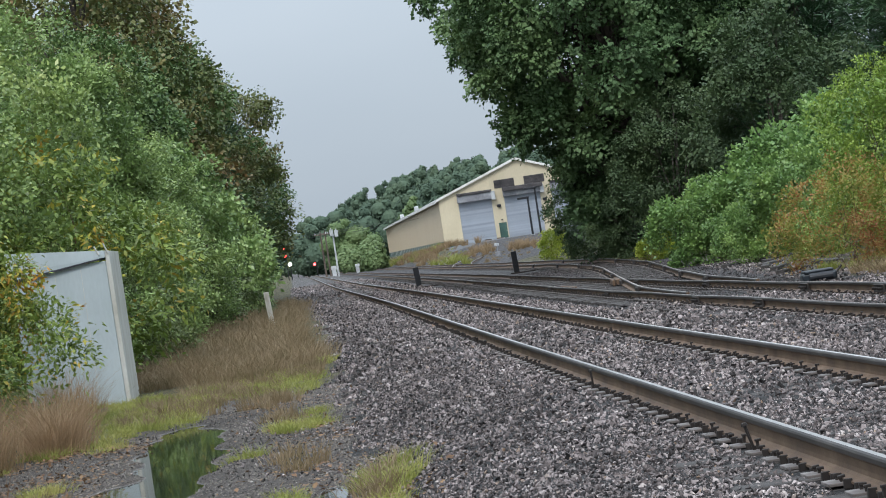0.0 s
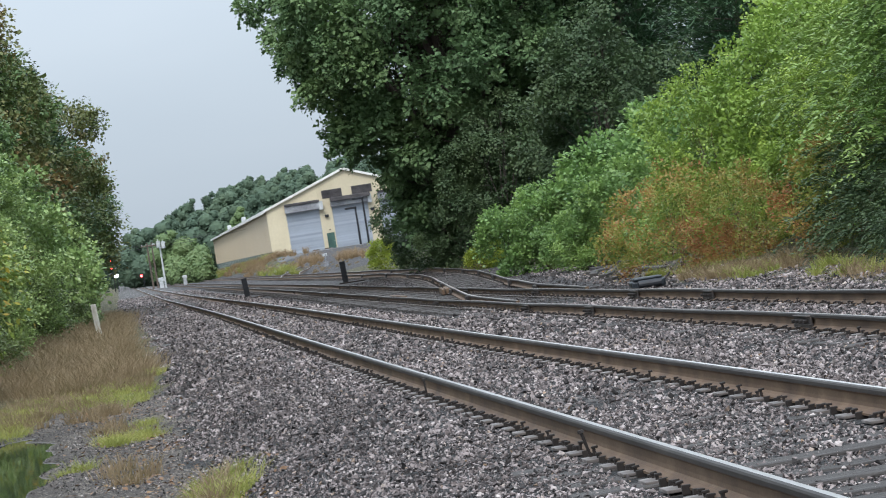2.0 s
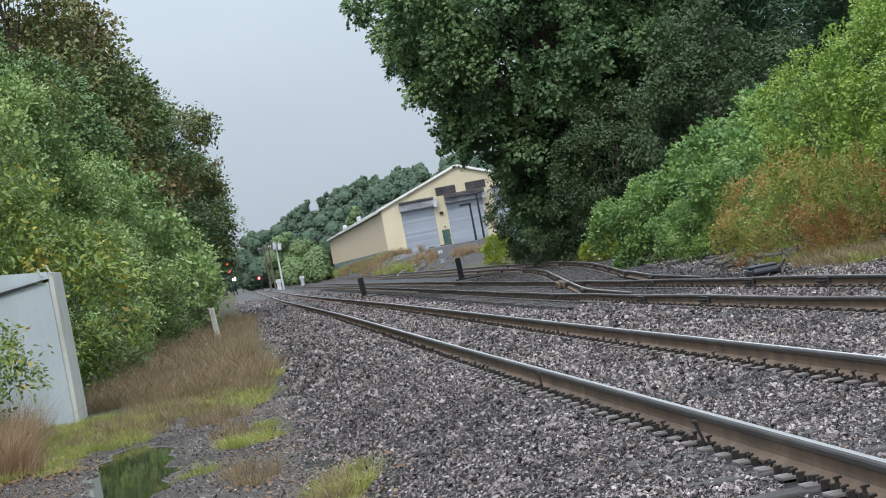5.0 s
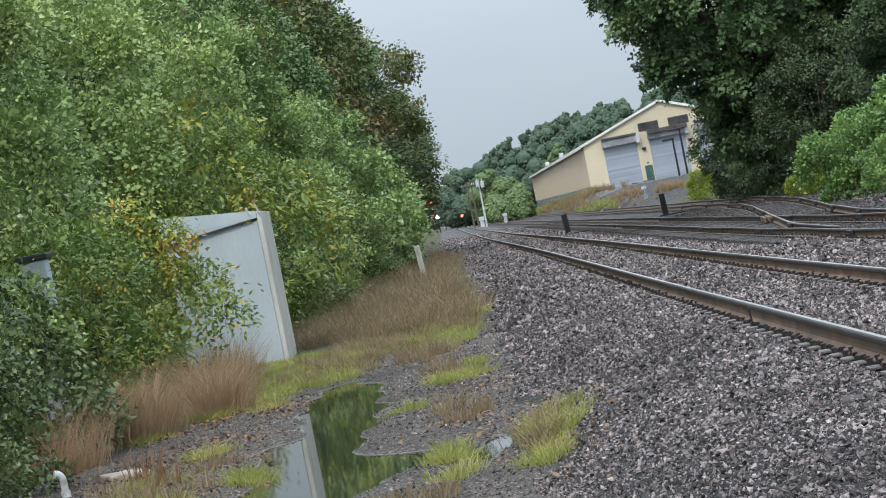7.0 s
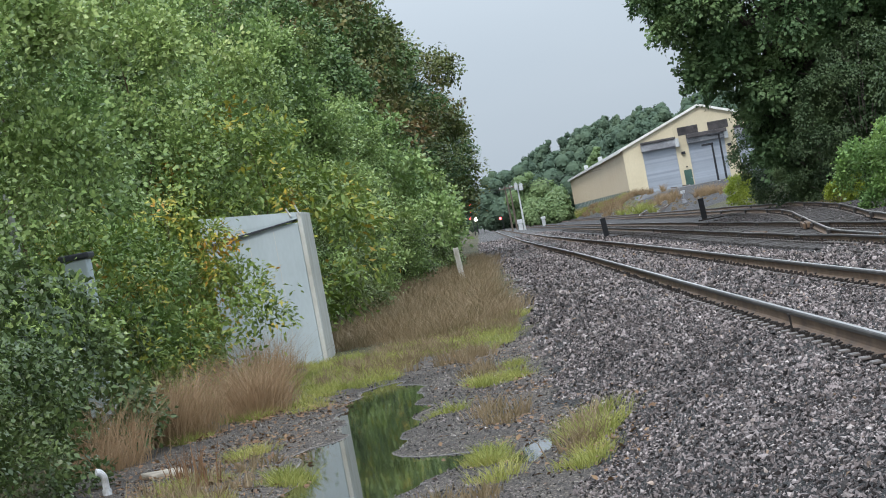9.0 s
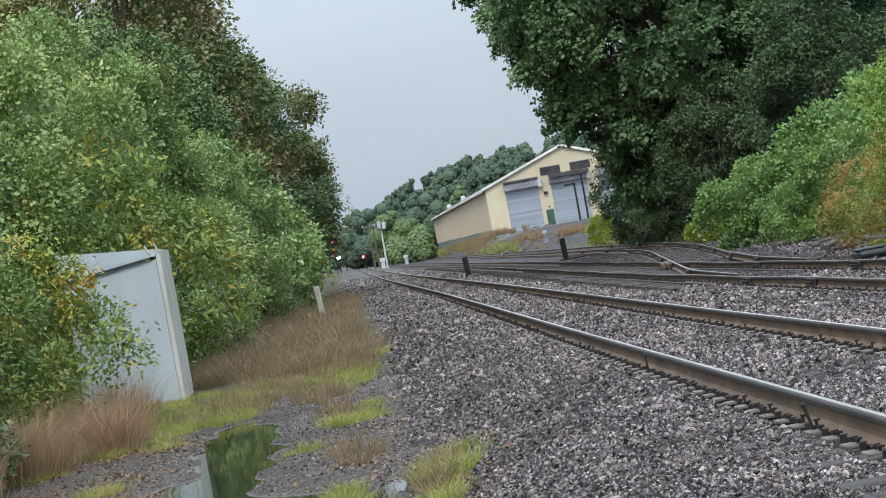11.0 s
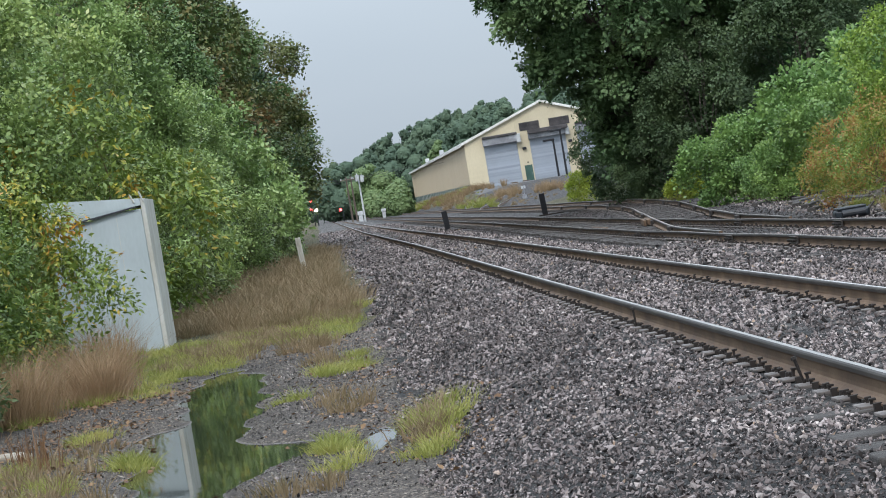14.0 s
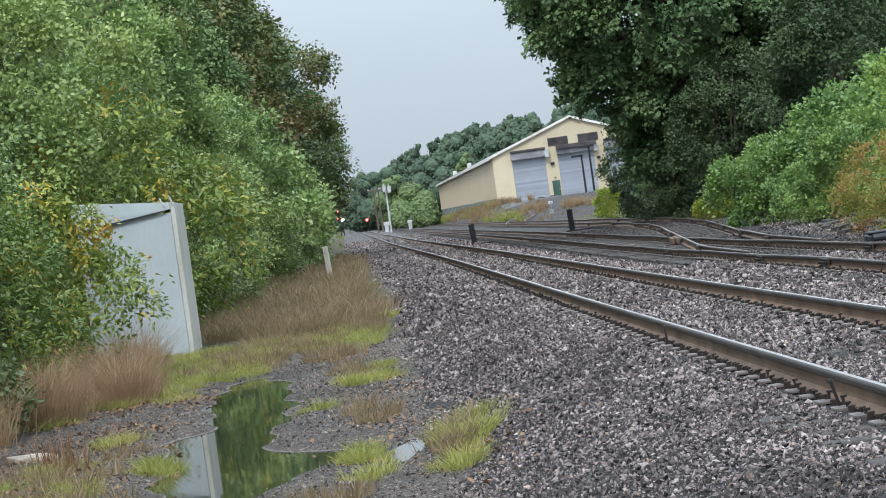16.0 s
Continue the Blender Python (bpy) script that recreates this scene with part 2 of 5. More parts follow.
M["trim"] = worn("white_trim", (0.74, 0.74, 0.7), (0.62, 0.61, 0.56), (0.8, 0.8, 0.77), 0.5, 0.0, 8, 0.6, 0.002)
M["shutter"] = worn("grey_roller_slats", (0.36, 0.4, 0.46), (0.338, 0.375, 0.432), (0.38, 0.42, 0.482), 0.5, 0.3, 8, 0.5, 0.002, (1, 1, 2), 0.2)
M["hood"] = worn("grey_hood", (0.3, 0.31, 0.33), (0.2, 0.2, 0.22), (0.42, 0.43, 0.45), 0.5, 0.3, 6, 0.8, 0.002)
M["soot"] = worn("sooty_louvre", (0.075, 0.068, 0.07), (0.04, 0.037, 0.04), (0.11, 0.1, 0.1), 0.7, 0.1, 6, 0.8, 0.002)
M["green"] = worn("green_paint", (0.05, 0.115, 0.095), (0.035, 0.085, 0.07), (0.075, 0.15, 0.125), 0.5, 0.0, 10, 1, 0.002)
M["roof"] = worn("grey_metal_roof", (0.4, 0.4, 0.4), (0.3, 0.3, 0.3), (0.5, 0.5, 0.5), 0.45, 0.5, 6, 0.3, 0.002)
M["black"] = worn("black_paint", (0.018, 0.02, 0.025), (0.012, 0.013, 0.015), (0.03, 0.032, 0.038), 0.5, 0.2, 30, 4, 0.001)
M["machine"] = worn("blue_black_paint", (0.035, 0.045, 0.055), (0.02, 0.025, 0.03), (0.07, 0.085, 0.1), 0.4, 0.3, 30, 6, 0.002)
M["post"] = worn("weathered_white_post", (0.5, 0.48, 0.43), (0.3, 0.28, 0.24), (0.62, 0.6, 0.56), 0.8, 0, 30, 6, 0.004, (1, 1, 0.3))
M["pipe"] = worn("dirty_plastic", (0.55, 0.56, 0.57), (0.3, 0.29, 0.27), (0.66, 0.67, 0.68), 0.45, 0, 30, 9, 0.001)
M["slab"] = worn("tan_concrete", (0.33, 0.29, 0.23), (0.2, 0.17, 0.13), (0.43, 0.39, 0.32), 0.85, 0, 40, 6, 0.004)
M["pole"] = worn("weathered_pole", (0.13, 0.1, 0.08), (0.08, 0.06, 0.05), (0.19, 0.16, 0.13), 0.85, 0, 20, 2, 0.01, (1, 1, 0.1))
M["pale"] = worn("galvanised_steel", (0.6, 0.62, 0.63), (0.5, 0.52, 0.53), (0.68, 0.7, 0.7), 0.5, 0.3, 10, 2, 0.001)
M["bark"] = worn("grey_bark", (0.12, 0.1, 0.085), (0.06, 0.05, 0.043), (0.2, 0.175, 0.15), 0.9, 0, 25, 4, 0.02, (1, 1, 0.25), 0.8)
M["stem"] = worn("brown_stem", (0.14, 0.085, 0.05), (0.07, 0.045, 0.03), (0.2, 0.13, 0.08), 0.85, 0, 40, 8, 0.004, (1, 1, 0.3), 0.6)
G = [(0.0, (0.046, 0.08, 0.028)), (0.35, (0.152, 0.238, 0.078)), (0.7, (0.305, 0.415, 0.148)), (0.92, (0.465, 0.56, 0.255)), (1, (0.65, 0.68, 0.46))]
M["leaf_shrub"] = leafy("shrub_leaf", G, 0.33, 0.16, 0.6, 0.42)
# The shrub leaf's shades at 0.45 of their strength.
M["leaf_low"] = leafy("dark_shrub_leaf", [(a, tuple(0.45 * v for v in c)) for a, c in G], 0.3, 0.15, 0.8, 0.4)
M["leaf_fern"] = leafy("deep_sumac_leaf", [(0.0, (0.076, 0.136, 0.041)), (0.4, (0.166, 0.267, 0.069)), (0.8, (0.315, 0.417, 0.115)), (1, (0.483, 0.553, 0.196))], 0.42, 0.2, 0.5)
M["leaf_cherry"] = leafy("turning_cherry_leaf", [(0.0, (0.045, 0.085, 0.02)), (0.35, (0.12, 0.19, 0.04)), (0.56, (0.22, 0.3, 0.07)), (0.66, (0.42, 0.38, 0.06)), (0.76, (0.48, 0.27, 0.05)), (0.95, (0.38, 0.12, 0.04))], 0.4, 0.2, 1.1)
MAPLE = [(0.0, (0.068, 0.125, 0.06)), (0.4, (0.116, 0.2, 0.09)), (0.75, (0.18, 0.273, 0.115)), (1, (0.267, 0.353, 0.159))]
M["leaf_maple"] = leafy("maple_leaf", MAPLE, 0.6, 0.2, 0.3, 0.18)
# Maple shades at 0.47; the low sumac takes them as painted shade.
M["leaf_elm_shade"] = leafy("elm_and_shade_leaf", [(p, tuple(0.47 * v for v in c)) for p, c in MAPLE], 0.6, 0.2, 0.3, 0.18)
M["leaf_dark"] = leafy("dark_oak_leaf", [(0.0, (0.041, 0.088, 0.035)), (0.45, (0.096, 0.174, 0.062)), (0.8, (0.19, 0.263, 0.091)), (0.93, (0.325, 0.238, 0.104)), (1, (0.46, 0.184, 0.091))], 0.45, 0.12, 0.25)
M["leaf_rust"] = leafy("rusting_leaf", [(0.0, (0.055, 0.09, 0.034)), (0.36, (0.12, 0.165, 0.058)), (0.58, (0.19, 0.195, 0.075)), (0.75, (0.235, 0.165, 0.072)), (0.95, (0.26, 0.13, 0.062))], 0.45, 0.12, 0.35)
M["leaf_pine"] = leafy("pine_needles", [(0.0, (0.022, 0.057, 0.031)), (0.5, (0.049, 0.106, 0.053)), (1, (0.113, 0.189, 0.085))], 0.5, 0.1, 0.4)
M["leaf_sumac"] = leafy("bright_sumac_leaf", [(0.0, (0.093, 0.158, 0.035)), (0.4, (0.192, 0.301, 0.062)), (0.8, (0.351, 0.475, 0.096)), (1, (0.551, 0.621, 0.176))], 0.42, 0.21, 0.7)
M["leaf_knot"] = leafy("cool_green_leaf", [(0.0, (0.076, 0.149, 0.054)), (0.45, (0.164, 0.28, 0.089)), (0.85, (0.304, 0.437, 0.133)), (1, (0.506, 0.578, 0.213))], 0.4, 0.21, 0.7)
M["leaf_autumn"] = leafy("browning_leaf", [(0.0, (0.085, 0.135, 0.025)), (0.3, (0.2, 0.28, 0.055)), (0.45, (0.33, 0.31, 0.085)), (0.57, (0.38, 0.23, 0.085)), (0.72, (0.35, 0.145, 0.065)), (1, (0.24, 0.085, 0.045))], 0.45, 0.3, 0.7)
M["leaf_yellow"] = leafy("yellow_green_leaf", [(0.0, (0.119, 0.167, 0.024)), (0.4, (0.263, 0.335, 0.048)), (0.8, (0.454, 0.502, 0.084)), (1, (0.598, 0.598, 0.143))], 0.45, 0.35, 0.5)
# Distance haze is mixed into this paler, bluish leaf colour.
M["leaf_far_haze"] = leafy("haze_tinted_woods", [(0.0, (0.058, 0.097, 0.074)), (0.5, (0.082, 0.128, 0.09)), (1, (0.125, 0.172, 0.107))], 0.9, 0.1, 0.05, 0.15)
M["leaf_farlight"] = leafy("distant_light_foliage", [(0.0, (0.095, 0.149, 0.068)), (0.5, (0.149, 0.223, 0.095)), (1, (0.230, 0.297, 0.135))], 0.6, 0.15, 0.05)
M["grass_brown"] = leafy("dry_brown_grass", [(0.0, (0.115, 0.105, 0.04)), (0.35, (0.225, 0.16, 0.09)), (0.7, (0.335, 0.24, 0.155)), (1, (0.5, 0.4, 0.28))], 0.6, 0.3, 1.4)
M["grass_green"] = leafy("green_grass", [(0.0, (0.13, 0.15, 0.035)), (0.4, (0.255, 0.28, 0.07)), (0.7, (0.38, 0.37, 0.11)), (0.87, (0.46, 0.39, 0.16)), (1, (0.42, 0.3, 0.16))], 0.5, 0.35, 1.2)
M["litter"] = leafy("fallen_leaf", [(0.0, (0.08, 0.045, 0.025)), (0.5, (0.2, 0.11, 0.06)), (1, (0.34, 0.22, 0.12))], 0.6, 0.1, 2.0)
m_water, nt_, b_ = shader("puddle_water")
b_.inputs["Base Color"].default_value = (0.02, 0.022, 0.018, 1)
b_.inputs["Roughness"].default_value, b_.inputs["IOR"].default_value = 0.03, 1.33
b_.inputs["Specular IOR Level"].default_value = 0.9
v_ = place(nt_)
n_ = node(nt_, "ShaderNodeTexNoise", Scale=3.0, Detail=2.0)
nt_.links.new(v_, n_.inputs["Vector"])
bump(nt_, b_, n_.outputs["Fac"], 0.03, 0.01)
M["water"] = m_water


def lamp_glow(name, colour, power):
    m, nt, b = shader(name)
    b.inputs["Base Color"].default_value = (*colour, 1)
    b.inputs["Emission Color"].default_value, b.inputs["Emission Strength"].default_value = (*colour, 1), power
    return m


M["red_lamp"] = lamp_glow("lit_red_lens", (1.0, 0.05, 0.05), 14)
M["white_lamp"] = lamp_glow("lit_white_lens", (1.0, 0.97, 0.92), 22)


# ---- building blocks ----
def mesh_of(name, bm):
    me = bpy.data.meshes.new(name)
    bm.to_mesh(me)
    bm.free()
    return me


def part(name, bm, material, parent, label=""):
    ob = new(name, mesh_of(name, bm) if isinstance(bm, bmesh.types.BMesh) else bm)
    if not ob.data.materials:
        ob.data.materials.append(material)
    ob.parent = parent
    return tagged(ob, label)


def thing(name, label, category, at=(0, 0, 0), turn=0, group="", kind=""):
    ob = new(name)
    ob.matrix_basis = pose(*at, 0, 0, turn)
    return tagged(ob, label, category, group, kind)


def box(x0, x1, y0, y1, z0, z1, bev=0.0, bm=None):
    bm = bm or bmesh.new()
    r = bmesh.ops.create_cube(bm, size=1.0)["verts"]
    for v in r:
        v.co = Vector((x0 + (v.co.x + 0.5) * (x1 - x0), y0 + (v.co.y + 0.5) * (y1 - y0), z0 + (v.co.z + 0.5) * (z1 - z0)))
    if bev:
        edges = list({e for v in r for e in v.link_edges})
        bmesh.ops.bevel(bm, geom=edges, offset=bev, segments=2, affect="EDGES", profile=0.5)
    return bm


def rod(a, b, r0, r1=None, sides=8, bm=None, cap=True):
    bm = bm or bmesh.new()
    a, b = Vector(a), Vector(b)
    m = Matrix.Translation((a + b) / 2) @ (b - a).to_track_quat("Z", "Y").to_matrix().to_4x4()
    bmesh.ops.create_cone(bm, segments=sides, radius1=r0, radius2=r0 if r1 is None else r1, depth=(b - a).length, cap_ends=cap, matrix=m)
    return bm


def sweep(points, profile, name):
    """A profile (x across, z up) swept along points by their level direction."""
    p = np.array(points, float)
    d = np.gradient(p, axis=0)
    d[:, 2] = 0
    d /= np.linalg.norm(d, axis=1)[:, None]
    across = np.stack([d[:, 1], -d[:, 0], 0 * d[:, 0]], 1)
    n, k = len(p), len(profile)
    q = np.array(profile)
    v = p[:, None] + across[:, None] * q[None, :, :1] + np.array([0, 0, 1.0]) * q[None, :, 1:]
    faces = [(i * k + j, i * k + (j + 1) % k, (i + 1) * k + (j + 1) % k, (i + 1) * k + j) for i in range(n - 1) for j in range(k)]
    me = bpy.data.meshes.new(name)
    me.from_pydata(v.reshape(-1, 3).tolist(), [], faces + [tuple(range(k))[::-1], tuple(range((n - 1) * k, n * k))])
    return me


def quads(name, verts, material, smooth=False):
    """A mesh of separate four-sided pieces from an array (n, 4, 3)."""
    n = len(verts)
    me = bpy.data.meshes.new(name)
    me.vertices.add(4 * n)
    me.vertices.foreach_set("co", np.ascontiguousarray(verts, np.float32).ravel())
    me.loops.add(4 * n)
    me.loops.foreach_set("vertex_index", np.arange(4 * n, dtype=np.int32))
    me.polygons.add(n)
    me.polygons.foreach_set("loop_start", np.arange(0, 4 * n, 4, dtype=np.int32))
    me.materials.append(material)
    me.update(calc_edges=True)
    return me


def lumps(name, centres, sizes, rng, material, flat=0.7):
    """Many angular stones in one mesh."""
    n = len(centres)
    tips = np.array([[1, 0, 0], [0, 1, 0], [-1, 0, 0], [0, -1, 0], [0, 0, 1], [0, 0, -1]], float)
    c = tips[None] * (0.6 + 0.5 * rng.random((n, 6, 1))) + rng.normal(size=(n, 6, 3)) * 0.28
    c *= (0.6 + 0.6 * rng.random((n, 1, 3))) * np.array([1, 1, flat])
    e = rng.normal(size=(n, 4))
    e /= np.linalg.norm(e, axis=1)[:, None]
    w, x, y, z = e.T
    rot = np.stack([np.stack([1 - 2 * (y * y + z * z), 2 * (x * y - z * w), 2 * (x * z + y * w)], -1), np.stack([2 * (x * y + z * w), 1 - 2 * (x * x + z * z), 2 * (y * z - x * w)], -1), np.stack([2 * (x * z - y * w), 2 * (y * z + x * w), 1 - 2 * (x * x + y * y)], -1)], 1)
    v = np.einsum("nij,nkj->nki", rot, c) * sizes[:, None, None] + centres[:, None]
    f = np.array([[0, 1, 4], [1, 2, 4], [2, 3, 4], [3, 0, 4], [1, 0, 5], [2, 1, 5], [3, 2, 5], [0, 3, 5]])
    idx = (np.arange(n)[:, None, None] * 6 + f[None]).ravel()
    me = bpy.data.meshes.new(name)
    me.vertices.add(6 * n)
    me.vertices.foreach_set("co", v.astype(np.float32).ravel())
    me.loops.add(24 * n)
    me.loops.foreach_set("vertex_index", idx.astype(np.int32))
    me.polygons.add(8 * n)
    me.polygons.foreach_set("loop_start", np.arange(0, 24 * n, 3, dtype=np.int32))
    me.materials.append(material)
    me.update(calc_edges=True)
    me.shade_flat()
    return me


# ---- ground ----
def wave(x, y):
    return np.sin(x * 1.9 + 1.3 * np.sin(y * 0.8)) * np.sin(y * 1.5 + 1.1 * np.sin(x * 1.1)) * 0.5 + np.sin(x * 5.1 + y * 2.3) * np.sin(y * 4.3 - x * 1.7) * 0.3 + np.sin(x * 13 + 3 * np.sin(y * 7)) * np.sin(y * 11 + 2 * np.sin(x * 9)) * 0.2


def smooth(a, b, v):
    s = np.clip((v - a) / (b - a), 0, 1)
    return s * s * (3 - 2 * s)


def bend(y):
    return np.interp(y, [0, 55, 75, 100, 150, 263, 600, 1300], [0, 0, -0.05, -0.25, -0.6, -0.8, -1.6, -3])


WATER = -0.41
POOLS = [(-1.28, 30.2, 0.46, 2.8), (-1.15, 27.2, 0.44, 1.9), (-1.08, 25.2, 0.37, 1.5), (-1.36, 23.4, 0.52, 1.2), (-1.15, 21.2, 0.46, 1.5), (-1.05, 19.4, 0.54, 1.6), (-0.45, 20.1, 0.4, 0.75), (0.38, 19.9, 0.18, 0.95), (-1.15, 17.2, 0.36, 1.5), (-1.1, 14.5, 0.6, 2.6)]


def ground_z(x, y):
    x, y = np.asarray(x, float), np.asarray(y, float)
    left = np.interp(y, [0, 32.27, 44, 52.8, 70.4, 117.34, 586.68], [-0.37, -0.37, -0.4, -0.24, -0.02, -0.02, 0.0]) + 0.12 * smooth(0.2, -3.0, x) * smooth(44, 67.5, y)
    left = left + wave(x * 1.3, y * 1.3) * 0.022
    pool = sum(np.exp(-(((x - a + 0.08 * np.sin(y * 3 + a)) / r) ** 2 + ((y - b) / s) ** 2) ** 1.5) for a, b, r, s in POOLS)
    left = left - 0.1 * np.clip(pool, 0, 1.0)
    toe = 0.66 + 0.1 * np.sin(y * 0.9) * 0.6 + 2 * bend(y)
    bedz = -0.026 - 0.012 * smooth(13.4, 11.4, y) + wave(x * 2, y * 2) * 0.008 - 0.165 * smooth(4.9, 6.1, x) + 0.025 * smooth(6.3, 7.0, x) - 0.05 * smooth(5.6, 6.4, x) * smooth(46, 54, y)
    z = left + (bedz - left) * smooth(toe, 1.75 + bend(y), x)
    edge = np.interp(y, [0, 49.54, 62.75, 82.57, 107.35, 215, 330], [10.2, 10.53, 11.89, 14.14, 15.15, 15.4, 16.0])
    z = z + smooth(0, 5, x - edge) * 0.45 + smooth(4, 18, x - edge) * 0.8 + (x > edge) * wave(x, y) * 0.03
    pad = smooth(198, 311, y) * smooth(11.5, 21, x - np.interp(y, [190, 315], [-1.0, 2.0])) 
    z = np.maximum(z, 1.76 * pad + z * (1 - pad)) - (np.maximum(z, 1.76 * pad + z * (1 - pad)) - 1.76) * smooth(279, 311, y) * smooth(15, 20, x) * smooth(1020, 640, y)
    far = np.maximum(y, 1.0)
    rise = np.interp(x / far, [-0.14, 0.002, 0.0132, 0.0416, 0.0837, 0.2], [0.008, 0.0123, 0.0228, 0.0301, 0.0355, 0.041]) * np.minimum(far, 1320)
    z = z + np.maximum(rise - 15, 0) * smooth(565, 690, y) * smooth(3800, 1760, y)
    return z


def spaced(stops):
    out = []
    for (a, step), (b, _) in zip(stops, stops[1:]):
        out += list(np.arange(a, b - 1e-6, step))
    return np.array(out + [stops[-1][0]])


gx = spaced([(-2600, 400), (-200, 40), (-40, 4), (-12, 0.5), (-4.5, 0.09), (2.0, 0.13), (10.2, 0.5), (18, 3), (46, 30), (226, 400), (2600, 0)])
gy = spaced([(-300, 60), (-60, 10), (0, 0.5), (8.8, 0.15), (35, 0.4), (73, 1.4), (205, 5), (380, 25), (730, 100), (1830, 500), (4830, 0)])
gxx, gyy = np.meshgrid(gx, gy)
gzz = ground_z(gxx, gyy)
nx, ny = len(gx), len(gy)
ii = (np.arange(ny - 1)[:, None] * nx + np.arange(nx - 1)[None]).ravel()
gme = bpy.data.meshes.new("ground")
gme.from_pydata(np.stack([gxx, gyy, gzz], -1).reshape(-1, 3).tolist(), [], np.stack([ii, ii + 1, ii + nx + 1, ii + nx], 1).tolist())
for key in ("ballast", "dirt", "turf", "yard", "asphalt", "gap_shade"):
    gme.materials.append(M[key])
cx, cy = (gx[:-1] + gx[1:])[None] / 2 + np.zeros((ny - 1, 1)), (gy[:-1] + gy[1:])[:, None] / 2 + np.zeros((1, nx - 1))
wob = wave(cx * 0.8, cy * 0.8)
right_edge = np.interp(cy, [0, 49.54, 62.75, 82.57, 107.35, 215, 330], [10.2, 10.53, 11.89, 14.14, 15.15, 15.4, 16.0])
kind = np.full(cx.shape, 2)
kind[(cx > -4.2) & (cx < 1.6) & (cy < 39.6 + wob)] = 1
kind[(cx > 0.75 + 0.25 * wob + 2 * bend(cy)) & (cx < right_edge + 0.4 * wob)] = 0
# The near bed, below the loose stones, takes the shade-dark colour.
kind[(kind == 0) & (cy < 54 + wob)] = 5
kind[(cx > 5.6) & (cx < right_edge + 0.4 * wob) & (cy > 50 + 4 * wob)] = 3
kind[(cx >= right_edge - 1) & (cx < 34) & (cy > 185) & (cy < 292)] = 3
kind[(cx > 17 + (cy - 235) * 0.02) & (cx < 60) & (cy > 292) & (cy < 327)] = 4
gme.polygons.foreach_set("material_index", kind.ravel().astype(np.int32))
gme.update()
ground = tagged(new("ground", gme), "ballast, wet cinder dirt and rough turf ground", "ground", kind="structure")
for poly in gme.polygons:
    poly.use_smooth = True
water_bm = bmesh.new()
bmesh.ops.create_grid(water_bm, x_segments=1, y_segments=1, size=0.5)
for v in water_bm.verts:
    v.co = Vector((-1.1 + v.co.x * 4.4, 21.3 + v.co.y * 26.5, WATER))
water = new("water", mesh_of("water", water_bm))
water.data.materials.append(M["water"])
tagged(water, "still dark puddle in the cinder dirt", "puddle", kind="structure")


# ---- railway tracks ----
HALF = [(0.069, -0.005), (0.069, 0.008), (0.03, 0.02), (0.012, 0.033), (0.008, 0.056), (0.008, 0.096), (0.015, 0.108), (0.034, 0.115), (0.035, 0.138), (0.029, 0.148), (0.012, 0.152)]
RAIL = [(-x, z) for x, z in HALF] + HALF[::-1]


def rail_part(points, track, head, name="rail"):
    me = sweep(points, RAIL, name)
    me.materials.append(M["rail_side"])
    me.materials.append(M[head])
    me.materials.append(M["rail_cheek"])
    k = len(RAIL)
    for i, poly in enumerate(me.polygons):
        if i % k in (10, 11) and i < len(me.polygons) - 2:
            poly.material_index = 1
        elif i % k in (6, 7, 8, 9, 12, 13, 14):
            poly.material_index = 2
    return part(name, me, M["rail_side"], track)


tie_me = mesh_of("tie", box(-1.3, 1.3, -0.115, 0.115, -0.2, -0.018, 0.012))
tie_me.materials.append(M["tie"])
plate_me = mesh_of("tie_plate", box(-0.165, 0.165, -0.09, 0.09, -0.018, 0.0, 0.004))
plate_me.materials.append(M["plate"])
spike_bm = box(-0.008, 0.008, -0.008, 0.008, -0.02, 0.018)
box(-0.012, 0.024, -0.014, 0.014, 0.018, 0.032, 0.003, spike_bm)
spike_me = mesh_of("spike", spike_bm)
spike_me.materials.append(M["spike"])


anchor_bm = box(-0.1, 0.075, -0.012, 0.012, -0.034, -0.007, 0.003)
box(-0.104, -0.06, -0.014, 0.014, -0.03, 0.018, 0.003, anchor_bm)
anchor_me = mesh_of("rail_anchor", anchor_bm)
anchor_me.materials.append(M["spike"])
plain_anchor = mesh_of("rail_anchor", box(-0.104, -0.06, -0.014, 0.014, -0.034, 0.018))
plain_plate = mesh_of("tie_plate", box(-0.165, 0.165, -0.09, 0.09, -0.018, 0.0))
plain_spike = mesh_of("spike", box(-0.012, 0.02, -0.014, 0.014, -0.01, 0.042))
plain_tie = mesh_of("tie", box(-1.3, 1.3, -0.115, 0.115, -0.2, -0.018))


def joined(name, me, poses, parent, material):
    """One mesh of many copies of a small one."""
    v = np.array([p.co for p in me.vertices])
    faces = [tuple(p.vertices) for p in me.polygons]
    mats = np.array(poses)
    allv = np.einsum("nij,kj->nki", mats[:, :3, :3], v) + mats[:, None, :3, 3]
    k = len(v)
    out = bpy.data.meshes.new(name)
    out.from_pydata(allv.reshape(-1, 3).tolist(), [], [tuple(i * k + j for j in f) for i in range(len(poses)) for f in faces])
    out.materials.append(material)
    ob = new(name, out)
    ob.parent = parent
    return tagged(ob, kind="stuff")


